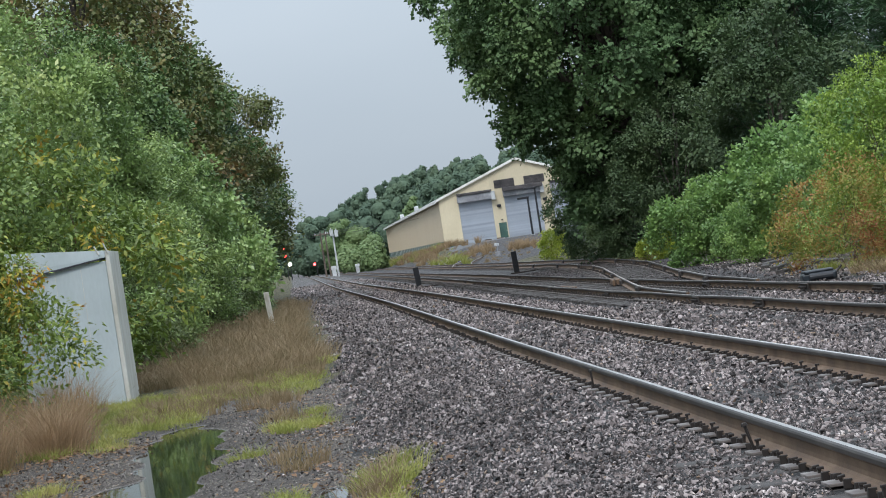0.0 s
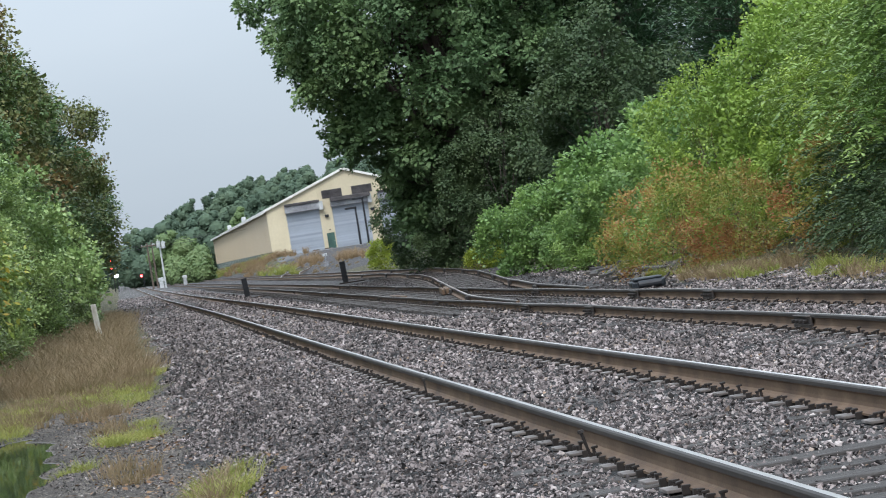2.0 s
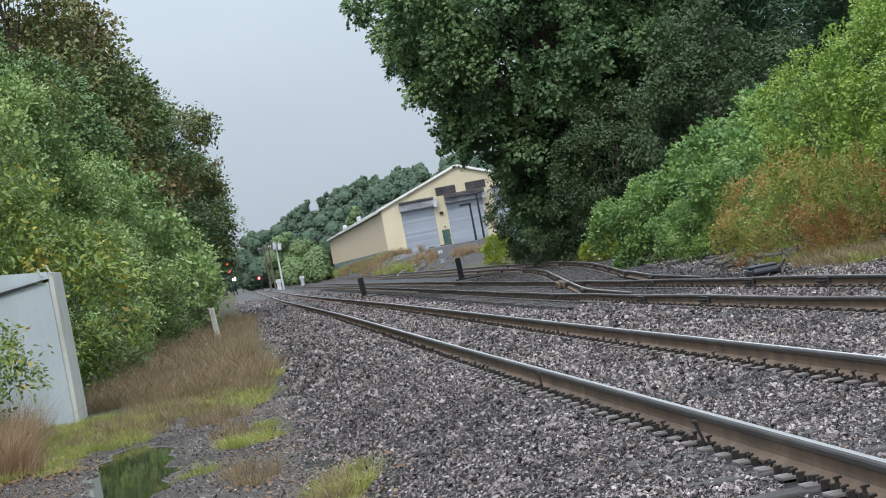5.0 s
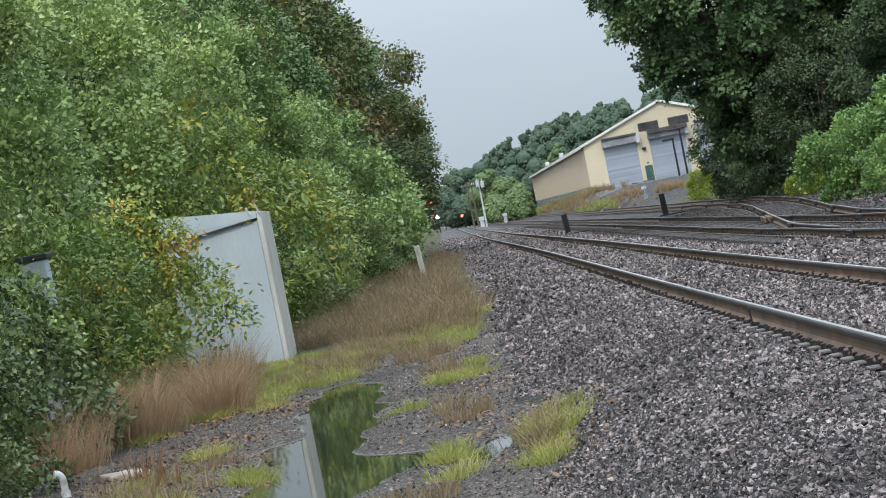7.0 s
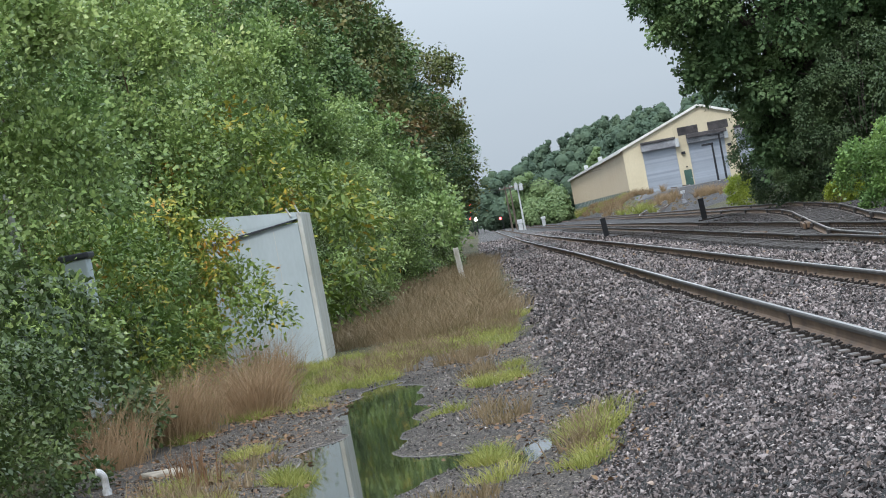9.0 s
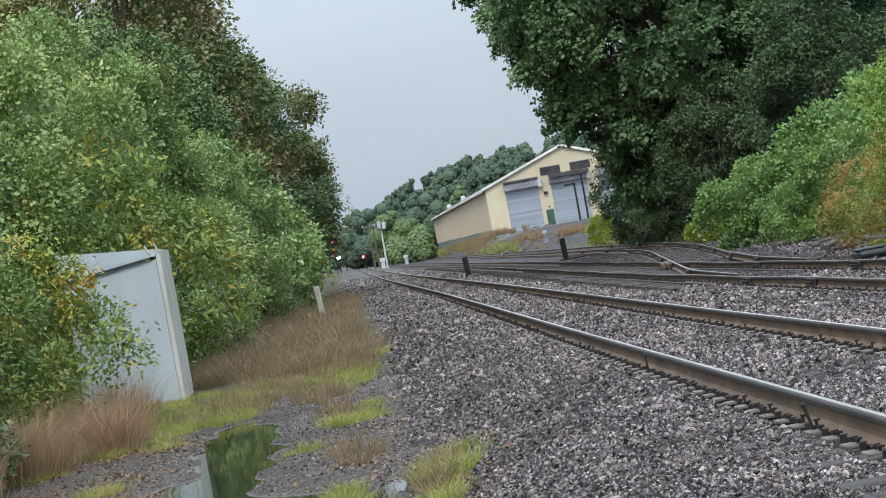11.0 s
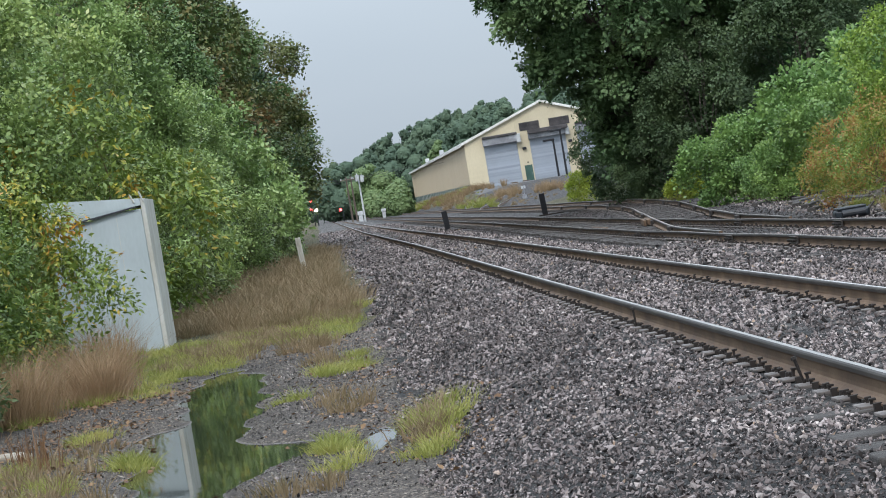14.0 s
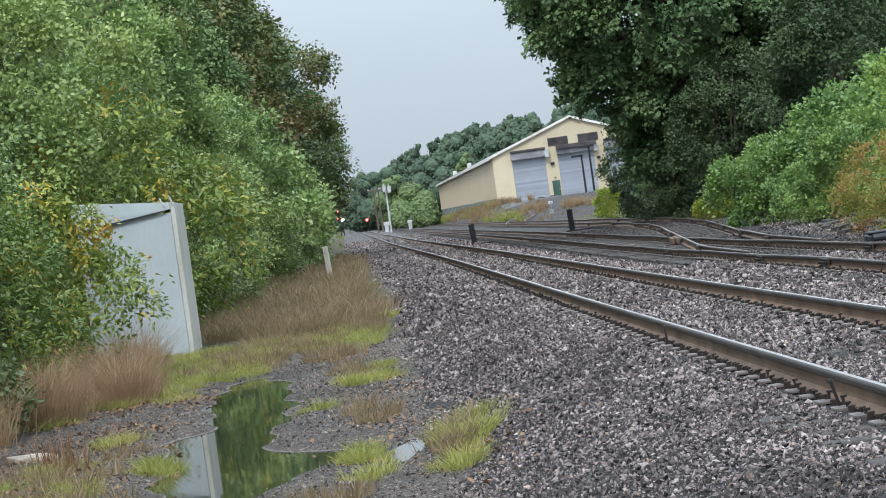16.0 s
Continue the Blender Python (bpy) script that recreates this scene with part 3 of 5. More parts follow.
def sleepers(track, centre, heading, y0, y1, near, spike_near, step, rng, gauge=1.505, level=0.0):
    """Ties, plates and spikes along a track; single pieces up to near, joined ones past it."""
    ties, plates, spikes, anchors = [], [], [], []
    y = y0
    while y < y1:
        x, a = centre(y), heading(y)
        z = level - 0.006 + rng.uniform(-0.02, 0.004) + (0.018 if y < 14.5 else 0)
        base = pose(x + rng.uniform(-0.04, 0.04), y, z, rng.uniform(-0.6, 0.6), rng.uniform(-0.5, 0.5), a + rng.uniform(-1.6, 1.6))
        ties.append((y, base))
        for s in (-1, 1):
            p = pose(x, y, level, 0, 0, a) @ pose(s * gauge / 2, 0, 0.0)
            plates.append((y, p))
            for dy in (-0.14, 0.14):
                anchors.append((y, p @ pose(0, dy + rng.uniform(-0.02, 0.02), 0, 0, rng.uniform(-4, 4), rng.uniform(-6, 6))))
            for dx, dy, turn in ((-0.092, -0.055, 0), (-0.092, 0.05, 0), (0.092, -0.05, 180)):
                up = rng.choice([0, 0, 0, 0, 0.006, 0.012, 0.03])
                spikes.append((y, p @ pose(dx, dy + rng.uniform(-0.012, 0.012), up, rng.uniform(-8, 8), rng.uniform(-10, 6), turn + rng.uniform(-12, 12))))
        y += step * rng.uniform(0.93, 1.07)
    for name, me, far_me, rows, lim, end in (("tie", tie_me, plain_tie, ties, near, 220), ("tie_plate", plate_me, plain_plate, plates, near, 150), ("spike", spike_me, plain_spike, spikes, spike_near, 100), ("rail_anchor", anchor_me, plain_anchor, anchors, spike_near, 100)):
        for yy, m in rows:
            if yy < lim:
                ob = new(name, me)
                ob.parent, ob.matrix_basis = track, m
        rest = [np.array(m) for yy, m in rows if lim <= yy < end]
        if rest:
            joined("far_" + name, far_me, rest, track, me.materials[0])


GAUGE = 1.505


def main_x(y):
    """The near rail of the main line, which bends a little to the left far off."""
    ys, xs = [0, 12, 20, 32, 55, 75, 100, 150, 263, 600, 1300], [2.95, 2.945, 2.92, 2.875, 2.835, 2.78, 2.6, 2.24, 2.0, 1.2, -0.2]
    return float(np.mean(np.interp([y - 0.16 * y, y - 0.08 * y, y, y + 0.08 * y, y + 0.16 * y], ys, xs)))


track_1 = thing("railway_track", "main line of polished rails on wooden ties in ballast", "railway track")
rng = random.Random(3)
ys1 = [-30, 0] + list(np.geomspace(6, 1300, 60))
for off in (0, GAUGE):
    rail_part([(main_x(max(y, 0)) + off, y, 0) for y in ys1], track_1, "rail_top")
sleepers(track_1, lambda y: main_x(y) + GAUGE / 2, lambda y: 0, 7.5, 220, 80, 32, 0.515, rng)
# two lifted spikes that stand out of the near rail's ties
for y, tilt in ((21.95, -3), (14.25, -14)):
    bm = rod((0, 0, -0.03), (0, 0, 0.15), 0.009, 0.011, 6)
    rod((0, 0, 0.148), (0, 0, 0.165), 0.02, 0.016, 8, bm)
    ob = part("lifted_spike", bm, M["spike"], track_1, "rusty spike standing half out of its tie")
    ob.matrix_basis = pose(main_x(y) - 0.11, y, 0.0, 0, tilt, 0)

track_2 = thing("railway_track", "duller siding of jointed rails on old ties", "railway track")
A2 = 7.06
LOW = -0.14


def side_x(y):
    return float(np.interp(y, [0, 20, 41, 66, 116, 1480], [A2 + 0.09, A2 + 0.07, A2 - 0.11, A2 - 0.06, A2 + 0.17, A2 + 0.23]))


ys2 = list(np.arange(3, 132, 3.0)) + [165, 230, 330, 660, 1310]
dip = lambda y: float(LOW + np.interp(y, [0, 39, 56, 79, 107, 1480], [0, 0, -0.03, -0.02, -0.01, 0]) + 0.008 * math.sin(y * 0.55))
for off in (0, GAUGE):
    rail_part([(side_x(y) + off, y, dip(y)) for y in ys2], track_2, "rail_dull")
sleepers(track_2, lambda y: side_x(y) + GAUGE / 2, lambda y: 0, 14, 240, 84, 42, 0.525, rng, level=LOW)


def joint_bar(track, x, y, side, z=0.0):
    bm = box(-0.012, 0.03, -0.305, 0.305, 0.0, 0.045, 0.005)
    box(-0.004, 0.02, -0.305, 0.305, 0.045, 0.115, 0.003, bm)
    box(0.0, 0.04, -0.29, 0.29, 0.116, 0.132, 0.004, bm)
    ob = part("joint_bar", bm, M["steel"], track, "bolted dark steel joint bar")
    ob.matrix_basis = pose(x + side * 0.03, y, z, 0, 0, 0 if side > 0 else 180)
    for dy in (-0.21, -0.07, 0.07, 0.21):
        b = rod((0, 0, 0), (0.065, 0, 0), 0.02, sides=6)
        bolt = part("bolt", b, M["spike"], ob)
        bolt.matrix_basis = pose(0.008, dy, 0.076)


for y in (25.0, 36.4, 42.1, 54.8, 67.7, 86.6, 105.7):
    joint_bar(track_2, side_x(y), y, -1, dip(y))
for y in (24.3, 35.2, 40.3, 50.3, 61.1, 77.6, 95.8):
    joint_bar(track_2, side_x(y) + GAUGE, y, -1, dip(y))

# the turnout's diverging track
DIV = [(34.68, 7.86), (44.59, 7.89), (51.2, 8.17), (57.8, 8.64), (66.88, 9.52), (75.97, 10.42), (85.88, 11.34), (95.79, 12.05), (105.7, 12.47), (118.91, 12.67), (140.38, 12.76), (214.69, 12.9), (660.6, 13.12), (1321.2, 13.35)]


def div_x(y):
    a = np.array(DIV)
    fine = np.interp([y - 3, y - 1.5, y, y + 1.5, y + 3], a[:, 0], a[:, 1])
    return float(fine.mean())


track_3 = thing("railway_track", "worn siding curving away through a turnout", "railway track")
ys3 = list(np.arange(44.6, 148, 1.5)) + [157, 166, 181, 215, 330, 660, 1310]
for side in (-1, 1):
    pts = []
    for y in ys3:
        if side > 0 and y < 45.6:
            continue
        a = math.atan2(div_x(y + 0.5) - div_x(y - 0.5), 1)
        pts.append((div_x(y) + side * GAUGE / 2 * math.cos(a), y - side * GAUGE / 2 * math.sin(a), dip(y) + 0.012 * math.sin(y * 0.24 + side) + 0.006))
    rail_part(pts, track_3, "rail_dull")
head3 = lambda y: -math.degrees(math.atan2(div_x(y + 0.5) - div_x(y - 0.5), 1))
sleepers(track_3, div_x, head3, 66, 240, 92, 74, 0.55, rng, level=LOW - 0.02)
for y in (54.5, 63.1, 71.8, 81.0, 90.9, 100.8, 112.3, 125.5):
    for side in (-1, 1):
        a = math.atan2(div_x(y + 0.5) - div_x(y - 0.5), 1)
        bm = box(-0.1, -0.03, -0.28, 0.28, 0.0, 0.14, 0.01)
        ob = part("rail_brace", bm, M["steel"], track_3, "dark steel joint and brace plates")
        ob.matrix_basis = pose(div_x(y) + side * GAUGE / 2 * math.cos(a), y - side * GAUGE / 2 * math.sin(a), dip(y), 0, 0, -math.degrees(a))
# frog, guard rail and switch plates
frog = thing("turnout_frog", "cast steel turnout frog with flared wing rails", "railway frog", (side_x(65.3) + GAUGE, 65.3, LOW - 0.02), -5.5)
part("nose", box(-0.06, 0.06, -1.4, 1.2, 0.0, 0.15, 0.02), M["rail_side"], frog)
for s in (-1, 1):
    part("wing_rail", box(s * 0.13 - 0.035, s * 0.13 + 0.035, -1.9, 0.9, 0.0, 0.153, 0.02), M["rail_side"], frog)
guard = thing("guard_rail", "short rusty guard rail beside the stock rail", "guard rail", (side_x(64.4) + 0.13, 64.4, LOW - 0.02), 0)
part("guard_bar", box(-0.035, 0.035, -1.8, 1.8, 0.0, 0.156, 0.015), M["rail_side"], guard)
for y in (-1.2, 0, 1.2):
    part("guard_block", box(-0.12, -0.02, y - 0.12, y + 0.12, 0.02, 0.14, 0.01), M["steel"], guard)
heel = thing("switch_plates", "pale slide plates under the switch blade", "switch plates", (side_x(47), 47.3, LOW), 0)
for i in range(9):
    part("slide_plate", box(-0.2, 0.3, -0.08, 0.08, 0.0, 0.02, 0.004), M["plate"], heel).matrix_basis = pose(0.0, -2.0 + i * 0.5, 0.0)
machine = thing("switch_machine", "low dark blue-black switch machine on its tie ends", "switch machine", (9.6, 44.7, LOW - 0.06), -4)
machine.scale = (0.76, 0.84, 0.8)
part("base_plate", box(-0.75, 0.65, -0.35, 0.35, 0.0, 0.05, 0.01), M["steel"], machine)
part("housing", box(-0.45, 0.38, -0.24, 0.24, 0.05, 0.25, 0.05), M["machine"], machine)
part("cover", box(-0.4, 0.3, -0.27, 0.27, 0.25, 0.31, 0.025), M["machine"], machine, "dull blue cover")
part("motor", rod((-0.3, -0.3, 0.15), (0.25, -0.3, 0.15), 0.1, sides=14), M["black"], machine)
part("throw_rod", rod((-1.5, 0.1, 0.06), (-0.45, 0.1, 0.08), 0.02), M["steel"], machine)
part("lever", rod((0.3, 0.1, 0.1), (0.55, 0.1, 0.33), 0.025), M["steel"], machine)

# spur that climbs to the large shed
SPUR = [(194.87, 12.73, -0.175), (213.22, 13.94, -0.131), (232.28, 16.24, 0.09), (251.92, 18.86, 0.434), (274.39, 21.74, 0.927), (294.53, 23.88, 1.421), (309.21, 24.83, 1.704), (321.21, 24.9, 1.775)]
track_4 = thing("railway_track", "pale rusty spur track climbing to the shed", "railway track")
sp = np.array(SPUR)
ysp = np.linspace(195, 321, 50)
for side in (-1, 1):
    rail_part([(float(np.interp(y, sp[:, 0], sp[:, 1])) + side * GAUGE / 2, y, float(np.interp(y, sp[:, 0], sp[:, 2])) + 0.02) for y in ysp], track_4, "rail_dull")

# ---- loose ties and bits beside the turnout ----
rng = random.Random(11)
for x, y, a in ((11.66, 61.11, 78), (12.22, 63.59, 66), (12.67, 66.06, 85), (11.43, 58.14, 72), (13.01, 68.54, 80), (12.11, 56.15, 95), (11.1, 54.82, 60), (13.35, 64.41, 100), (11.89, 67.38, 70)):
    bm = box(-0.9, 0.9, -0.1, 0.1, 0, 0.1, 0.015)
    ob = new("scrap_tie", mesh_of("scrap_tie", bm))
    ob.data.materials.append(M["tie"])
    ob.matrix_basis = pose(x, y, float(ground_z(x, y)) - 0.02, rng.uniform(-3, 3), rng.uniform(-2, 2), a)
    tagged(ob, "broken grey timber tie lying in the gravel", "scrap timber", "scrap ties")

# ---- clearance posts between the tracks ----
for x, y, h, lean in ((5.78, 118.57, 0.9, 4), (10.42, 118.23, 0.96, 2)):
    p = thing("marker_post", "short dark square marker post between the tracks", "marker post", (x, y, LOW - 0.08), 0, "marker posts")
    part("post", box(-0.13, 0.13, -0.06, 0.06, 0, h + 0.1, 0.015), M["black"], p).matrix_basis = pose(0, 0, 0, 0, -lean, 0)
    part("foot", box(-0.3, 0.9, -0.15, 0.15, 0, 0.07, 0.02), M["spike"], p)

mile = thing("mile_post", "leaning weathered white post in dry grass", "post", (-0.62, 70.4, 0.05), 0)
bm = box(-0.075, 0.075, -0.06, 0.06, -0.1, 0.92, 0.012)
part("shaft", bm, M["post"], mile).matrix_basis = pose(0, 0, 0, 0, -3, 0)
part("collar", rod((0, 0, -0.05), (0, 0, 0.06), 0.22, 0.16, 12), M["post"], mile)

# ---- equipment hut ----
hut = thing("equipment_hut", "pale grey sheet-metal signal hut among the bushes", "equipment hut", (-3.67, 43.6, -0.3), 0)
part("body", box(-0.86, 0.78, 0.0, 2.2, -0.14, 2.38, 0.015), M["hut"], hut)
bm = bmesh.new()
for i, x in enumerate((-0.86, -0.52, -0.12, 0.33)):
    box(x - 0.004, x + 0.004, -0.006, 0.004, -0.1, 2.3, 0, bm)
part("panel_seam", bm, M["hut_edge"], hut)
part("corner_post", box(0.782, 0.86, -0.012, 2.2, -0.14, 2.55, 0.008), M["hut_edge"], hut, "rust-streaked corner post")
bm = bmesh.new()
vs = [bm.verts.new(p) for p in ((-0.92, -0.05, 2.4), (0.78, -0.03, 2.44), (0.78, -0.03, 2.56), (-0.92, -0.05, 2.75), (-0.92, 2.3, 2.42), (0.78, 2.3, 2.44), (0.78, 2.3, 2.56), (-0.92, 2.3, 2.75))]
for f in ((0, 1, 2, 3), (5, 4, 7, 6), (1, 5, 6, 2), (4, 0, 3, 7), (3, 2, 6, 7), (4, 5, 1, 0)):
    bm.faces.new([vs[i] for i in f])
part("roof_hood", bm, M["hut"], hut)
# A dark wedge built in as the shadow line below the hood.
bm = bmesh.new()
vs = [bm.verts.new(p) for p in ((-0.86, -0.06, 2.22), (0.7, -0.06, 2.415), (0.7, -0.06, 2.437), (-0.86, -0.06, 2.27), (-0.86, -0.004, 2.22), (0.7, -0.004, 2.415), (0.7, -0.004, 2.437), (-0.86, -0.004, 2.27))]
for f in ((0, 1, 2, 3), (5, 4, 7, 6), (1, 5, 6, 2), (4, 0, 3, 7), (3, 2, 6, 7), (4, 5, 1, 0)):
    bm.faces.new([vs[i] for i in f])
part("eave_gap", bm, M["hut_dark"], hut, "dark strip for the shadow line under the hood")
bm = bmesh.new()
vs = [bm.verts.new(p) for p in ((-0.86, -0.045, 2.272), (0.7, -0.028, 2.438), (0.7, -0.028, 2.46), (-0.86, -0.045, 2.42), (-0.86, -0.003, 2.272), (0.7, -0.003, 2.438), (0.7, -0.003, 2.46), (-0.86, -0.003, 2.42))]
for f in ((0, 1, 2, 3), (5, 4, 7, 6), (1, 5, 6, 2), (4, 0, 3, 7), (3, 2, 6, 7), (4, 5, 1, 0)):
    bm.faces.new([vs[i] for i in f])
part("fascia", bm, M["hut"], hut)
part("roof_bracket", rod((0.68, -0.05, 2.5), (0.62, -0.05, 2.65), 0.018, 0.012, 6), M["hut_edge"], hut)
part("roof_bracket", rod((0.84, -0.02, 2.5), (0.78, -0.02, 2.68), 0.018, 0.012, 6), M["hut_edge"], hut)
part("skid", box(-0.8, 0.85, 0.05, 2.15, -0.22, -0.13, 0.01), M["steel"], hut)

cab = thing("signal_cabinet", "narrow grey cabinet mostly hidden by leaves", "cabinet", (-4.84, 31.6, -0.36), -6)
part("body", box(-0.16, 0.16, -0.12, 0.12, 0.3, 2.3, 0.02), M["hut"], cab)
part("cap", box(-0.2, 0.2, -0.16, 0.16, 2.3, 2.38, 0.02), M["hut_dark"], cab)
part("leg", rod((0, 0, -0.1), (0, 0, 0.31), 0.06, sides=10), M["pale"], cab)
part("mast", rod((-0.8, 0.2, -0.1), (-0.8, 0.2, 3.3), 0.05, sides=10), M["pale"], cab)

vent = thing("pipe_elbow", "white plastic pipe bend rising from the ground", "pipe", (-3.5, 22.7, -0.38), 25)
bm = bmesh.new()
prev = None
for i in range(9):
    a = radians(90 * i / 8)
    p = (-0.07 + 0.07 * math.cos(a), 0, 0.16 + 0.08 * math.sin(a))
    if prev:
        rod(prev, p, 0.034, sides=12, bm=bm)
    prev = p
rod((0, 0, -0.05), (0, 0, 0.16), 0.034, sides=12, bm=bm)
part("bend", bm, M["pipe"], vent)
part("socket", rod((0, 0, 0.0), (0, 0, 0.07), 0.045, sides=12), M["pipe"], vent)
slab = new("stone_slab", mesh_of("stone_slab", box(-0.2, 0.2, -0.28, 0.28, 0, 0.06, 0.02)))
slab.data.materials.append(M["slab"])
slab.matrix_basis = pose(-3.1, 23.8, float(ground_z(-3.1, 23.8)) - 0.02, 0, 2, 20)
tagged(slab, "flat pale concrete slab sunk in dirt", "slab")

# ---- the large shed ----
SX0, SX1, SAP, SY0, SY1, SB, SE, SA = 19.2, 40.4, 29.8, 325.6, 533.4, 1.76, 7.85, 11.7
shed = thing("train_shed", "long cream metal-clad train shed with three roller doors", "train shed", (SX0, SY0, SB))
W, L, HE, HA = SX1 - SX0, SY1 - SY0, SE - SB, SA - SB
DOORS = [(2.5, 4.35, 5.75), (8.5, 4.75, 5.75), (14.75, 4.35, 5.75)]


def gable(x0, x1, z0, bm, thick=0.3):
    """A piece of the front wall from x0 to x1, from z0 up to the roof line."""
    top = lambda x: HE + (HA - HE) * (1 - abs(x - (SAP - SX0)) / (SAP - SX0))
    xs = [x0] + ([SAP - SX0] if x0 < SAP - SX0 < x1 else []) + [x1]
    ring = [(x0, z0), (x1, z0)] + [(x, top(x)) for x in xs[::-1]]
    front = [bm.verts.new((x, 0, z)) for x, z in ring]
    back = [bm.verts.new((x, thick, z)) for x, z in ring]
    bm.faces.new(front)
    bm.faces.new(back[::-1])
    n = len(ring)
    for i in range(n):
        bm.faces.new((front[i], back[i], back[(i + 1) % n], front[(i + 1) % n]))


def wall_piece(x0, x1, z0):
    bm = bmesh.new()
    gable(x0, x1, z0, bm)
    part("front_wall", bm, M["cream"], shed)


edge = 0.0
for x, w, h in DOORS:
    wall_piece(edge, x, 0)
    wall_piece(x, x + w, h)
    edge = x + w
wall_piece(edge, W, 0)
bm = box(-0.0, 0.25, 0.31, L, 0.75, HE)
for i in range(int(L / 1.2)):
    box(-0.03, 0.0, 0.31 + i * 1.2, 0.31 + i * 1.2 + 0.1, 0.75, HE, 0, bm)
part("side_wall", bm, M["tan"], shed, "ribbed tan cladding")
part("side_wall", box(W - 0.25, W, 0.31, L, 0.0, HE), M["tan"], shed)
part("back_wall", box(0.25, W - 0.25, L - 0.25, L, 0.0, HE), M["tan"], shed)
part("base_wall", box(0.03, 0.24, 0.31, L, -2.0, 0.745), M["green"], shed, "dark green base wall")
for i in range(30):
    part("base_post", box(-0.02, 0.04, 1.4 + i * 6.7, 1.9 + i * 6.7, -2.0, 0.74), M["pale"], shed)
part("skirt", box(0.0, DOORS[0][0] - 0.05, -0.04, -0.005, -0.1, 0.42), M["green"], shed)
for s in (0, 1):
    bm = bmesh.new()
    xe, xa = (-0.35, W / 2) if s == 0 else (W + 0.35, W / 2)
    drop = (HA - HE) / (W / 2) * 0.35
    vs = [bm.verts.new(p) for p in ((xe, -0.35, HE - drop), (xa, -0.35, HA), (xa, L + 0.3, HA), (xe, L + 0.3, HE - drop), (xe, -0.35, HE - drop + 0.22), (xa, -0.35, HA + 0.22), (xa, L + 0.3, HA + 0.22), (xe, L + 0.3, HE - drop + 0.22))]
    for f in ((0, 1, 2, 3), (4, 5, 6, 7), (0, 1, 5, 4), (1, 2, 6, 5), (2, 3, 7, 6), (3, 0, 4, 7)):
        bm.faces.new([vs[i] for i in f])
    bmesh.ops.recalc_face_normals(bm, faces=bm.faces)
    part("roof", bm, M["roof"], shed)
    bm = bmesh.new()
    vs = [bm.verts.new(p) for p in ((xe, -0.42, HE - drop - 0.05), (xa, -0.42, HA - 0.05), (xa, -0.36, HA - 0.05), (xe, -0.36, HE - drop - 0.05), (xe, -0.42, HE - drop + 0.26), (xa, -0.42, HA + 0.26), (xa, -0.36, HA + 0.26), (xe, -0.36, HE - drop + 0.26))]
    for f in ((0, 1, 2, 3), (4, 5, 6, 7), (0, 1, 5, 4), (1, 2, 6, 5), (2, 3, 7, 6), (3, 0, 4, 7)):
        bm.faces.new([vs[i] for i in f])
    part("gable_trim", bm, M["trim"], shed, "white gable trim")
part("gutter", box(-0.5, -0.36, -0.3, L + 0.3, HE - 0.32, HE - 0.02), M["trim"], shed)
for x, w, h in DOORS:
    d = part("roller_door", box(x + 0.003, x + w - 0.003, 0.12, 0.2, 0.0, h - 0.003), M["shutter"], shed, "closed grey roller door")
    for i in range(1, 20):
        part("slat", box(x + 0.05, x + w - 0.05, 0.108, 0.118, i * h / 20 - 0.2, i * h / 20 + 0.04), M["shutter"], d)
    d = part("door_hood", box(x - 0.12, x + w + 0.35, -0.75, -0.005, h - 0.45, h + 0.5, 0.08), M["hood"], shed, "sooty roller housing")
    part("hood_lid", box(x - 0.1, x + w + 0.1, -0.95, -0.02, h + 0.502, h + 0.78, 0.03), M["soot"], d)
    part("end_cap", box(x + w - 0.02, x + w + 0.5, -0.8, -0.02, h - 0.6, h + 0.55, 0.05), M["pale"], d)
for x0, x1 in ((7.45, 10.1), (11.4, 14.05)):
    v = part("louvre", box(x0, x1, -0.05, -0.005, 6.55, 7.6), M["soot"], shed, "dark sooty louvre")
    for i in range(6):
        part("blade", box(x0 + 0.05, x1 - 0.05, -0.1, -0.052, 6.6 + i * 0.16, 6.7 + i * 0.16), M["soot"], v)
# Dark awning beam above the middle roller door.
part("awning", box(8.35, 13.6, -1.3, -0.98, 6.0, 6.5, 0.05), M["soot"], shed, "dark awning over the middle door")
d = part("side_door", box(7.35, 8.35, -0.06, -0.005, -0.3, 2.05), M["green"], shed, "dark green personnel door")
part("door_panel", box(7.5, 8.2, -0.09, -0.062, 0.05, 1.9, 0.02), M["green"], d)
part("door_handle", box(8.22, 8.3, -0.14, -0.062, 0.85, 0.95, 0.02), M["pale"], d)
for x in (7.7, 13.75, 19.8):
    lampb = part("wall_lamp", box(x - 0.25, x + 0.25, -0.35, -0.005, 4.1, 4.45, 0.06), M["black"], shed, "dark wall-pack lamp")
part("camera_box", box(7.75, 7.95, -0.15, -0.005, 2.35, 2.5), M["black"], shed)
for y in (85, 144):
    part("roof_vent", box(0.8, 1.5, y, y + 1.2, HE + 0.35, HE + 1.3, 0.1), M["pale"], shed)
for x, y, h in ((28.0, 286, 5.4), (27.05, 286, 4.4)):
    lp = thing("yard_lamp", "black pole lamp with a flat arm head", "lamp post", (x, y, 1.5), 0, "yard lamps")
    part("pole", rod((0, 0, -0.3), (0, 0, h), 0.13, 0.11, 10), M["black"], lp)
    part("lamp_head", box(-1.2, 0.15, -0.2, 0.2, h - 0.1, h + 0.15, 0.05), M["black"], lp)
    part("foot", rod((0, 0, -0.3), (0, 0, 0.15), 0.28, sides=12), M["pale"], lp)
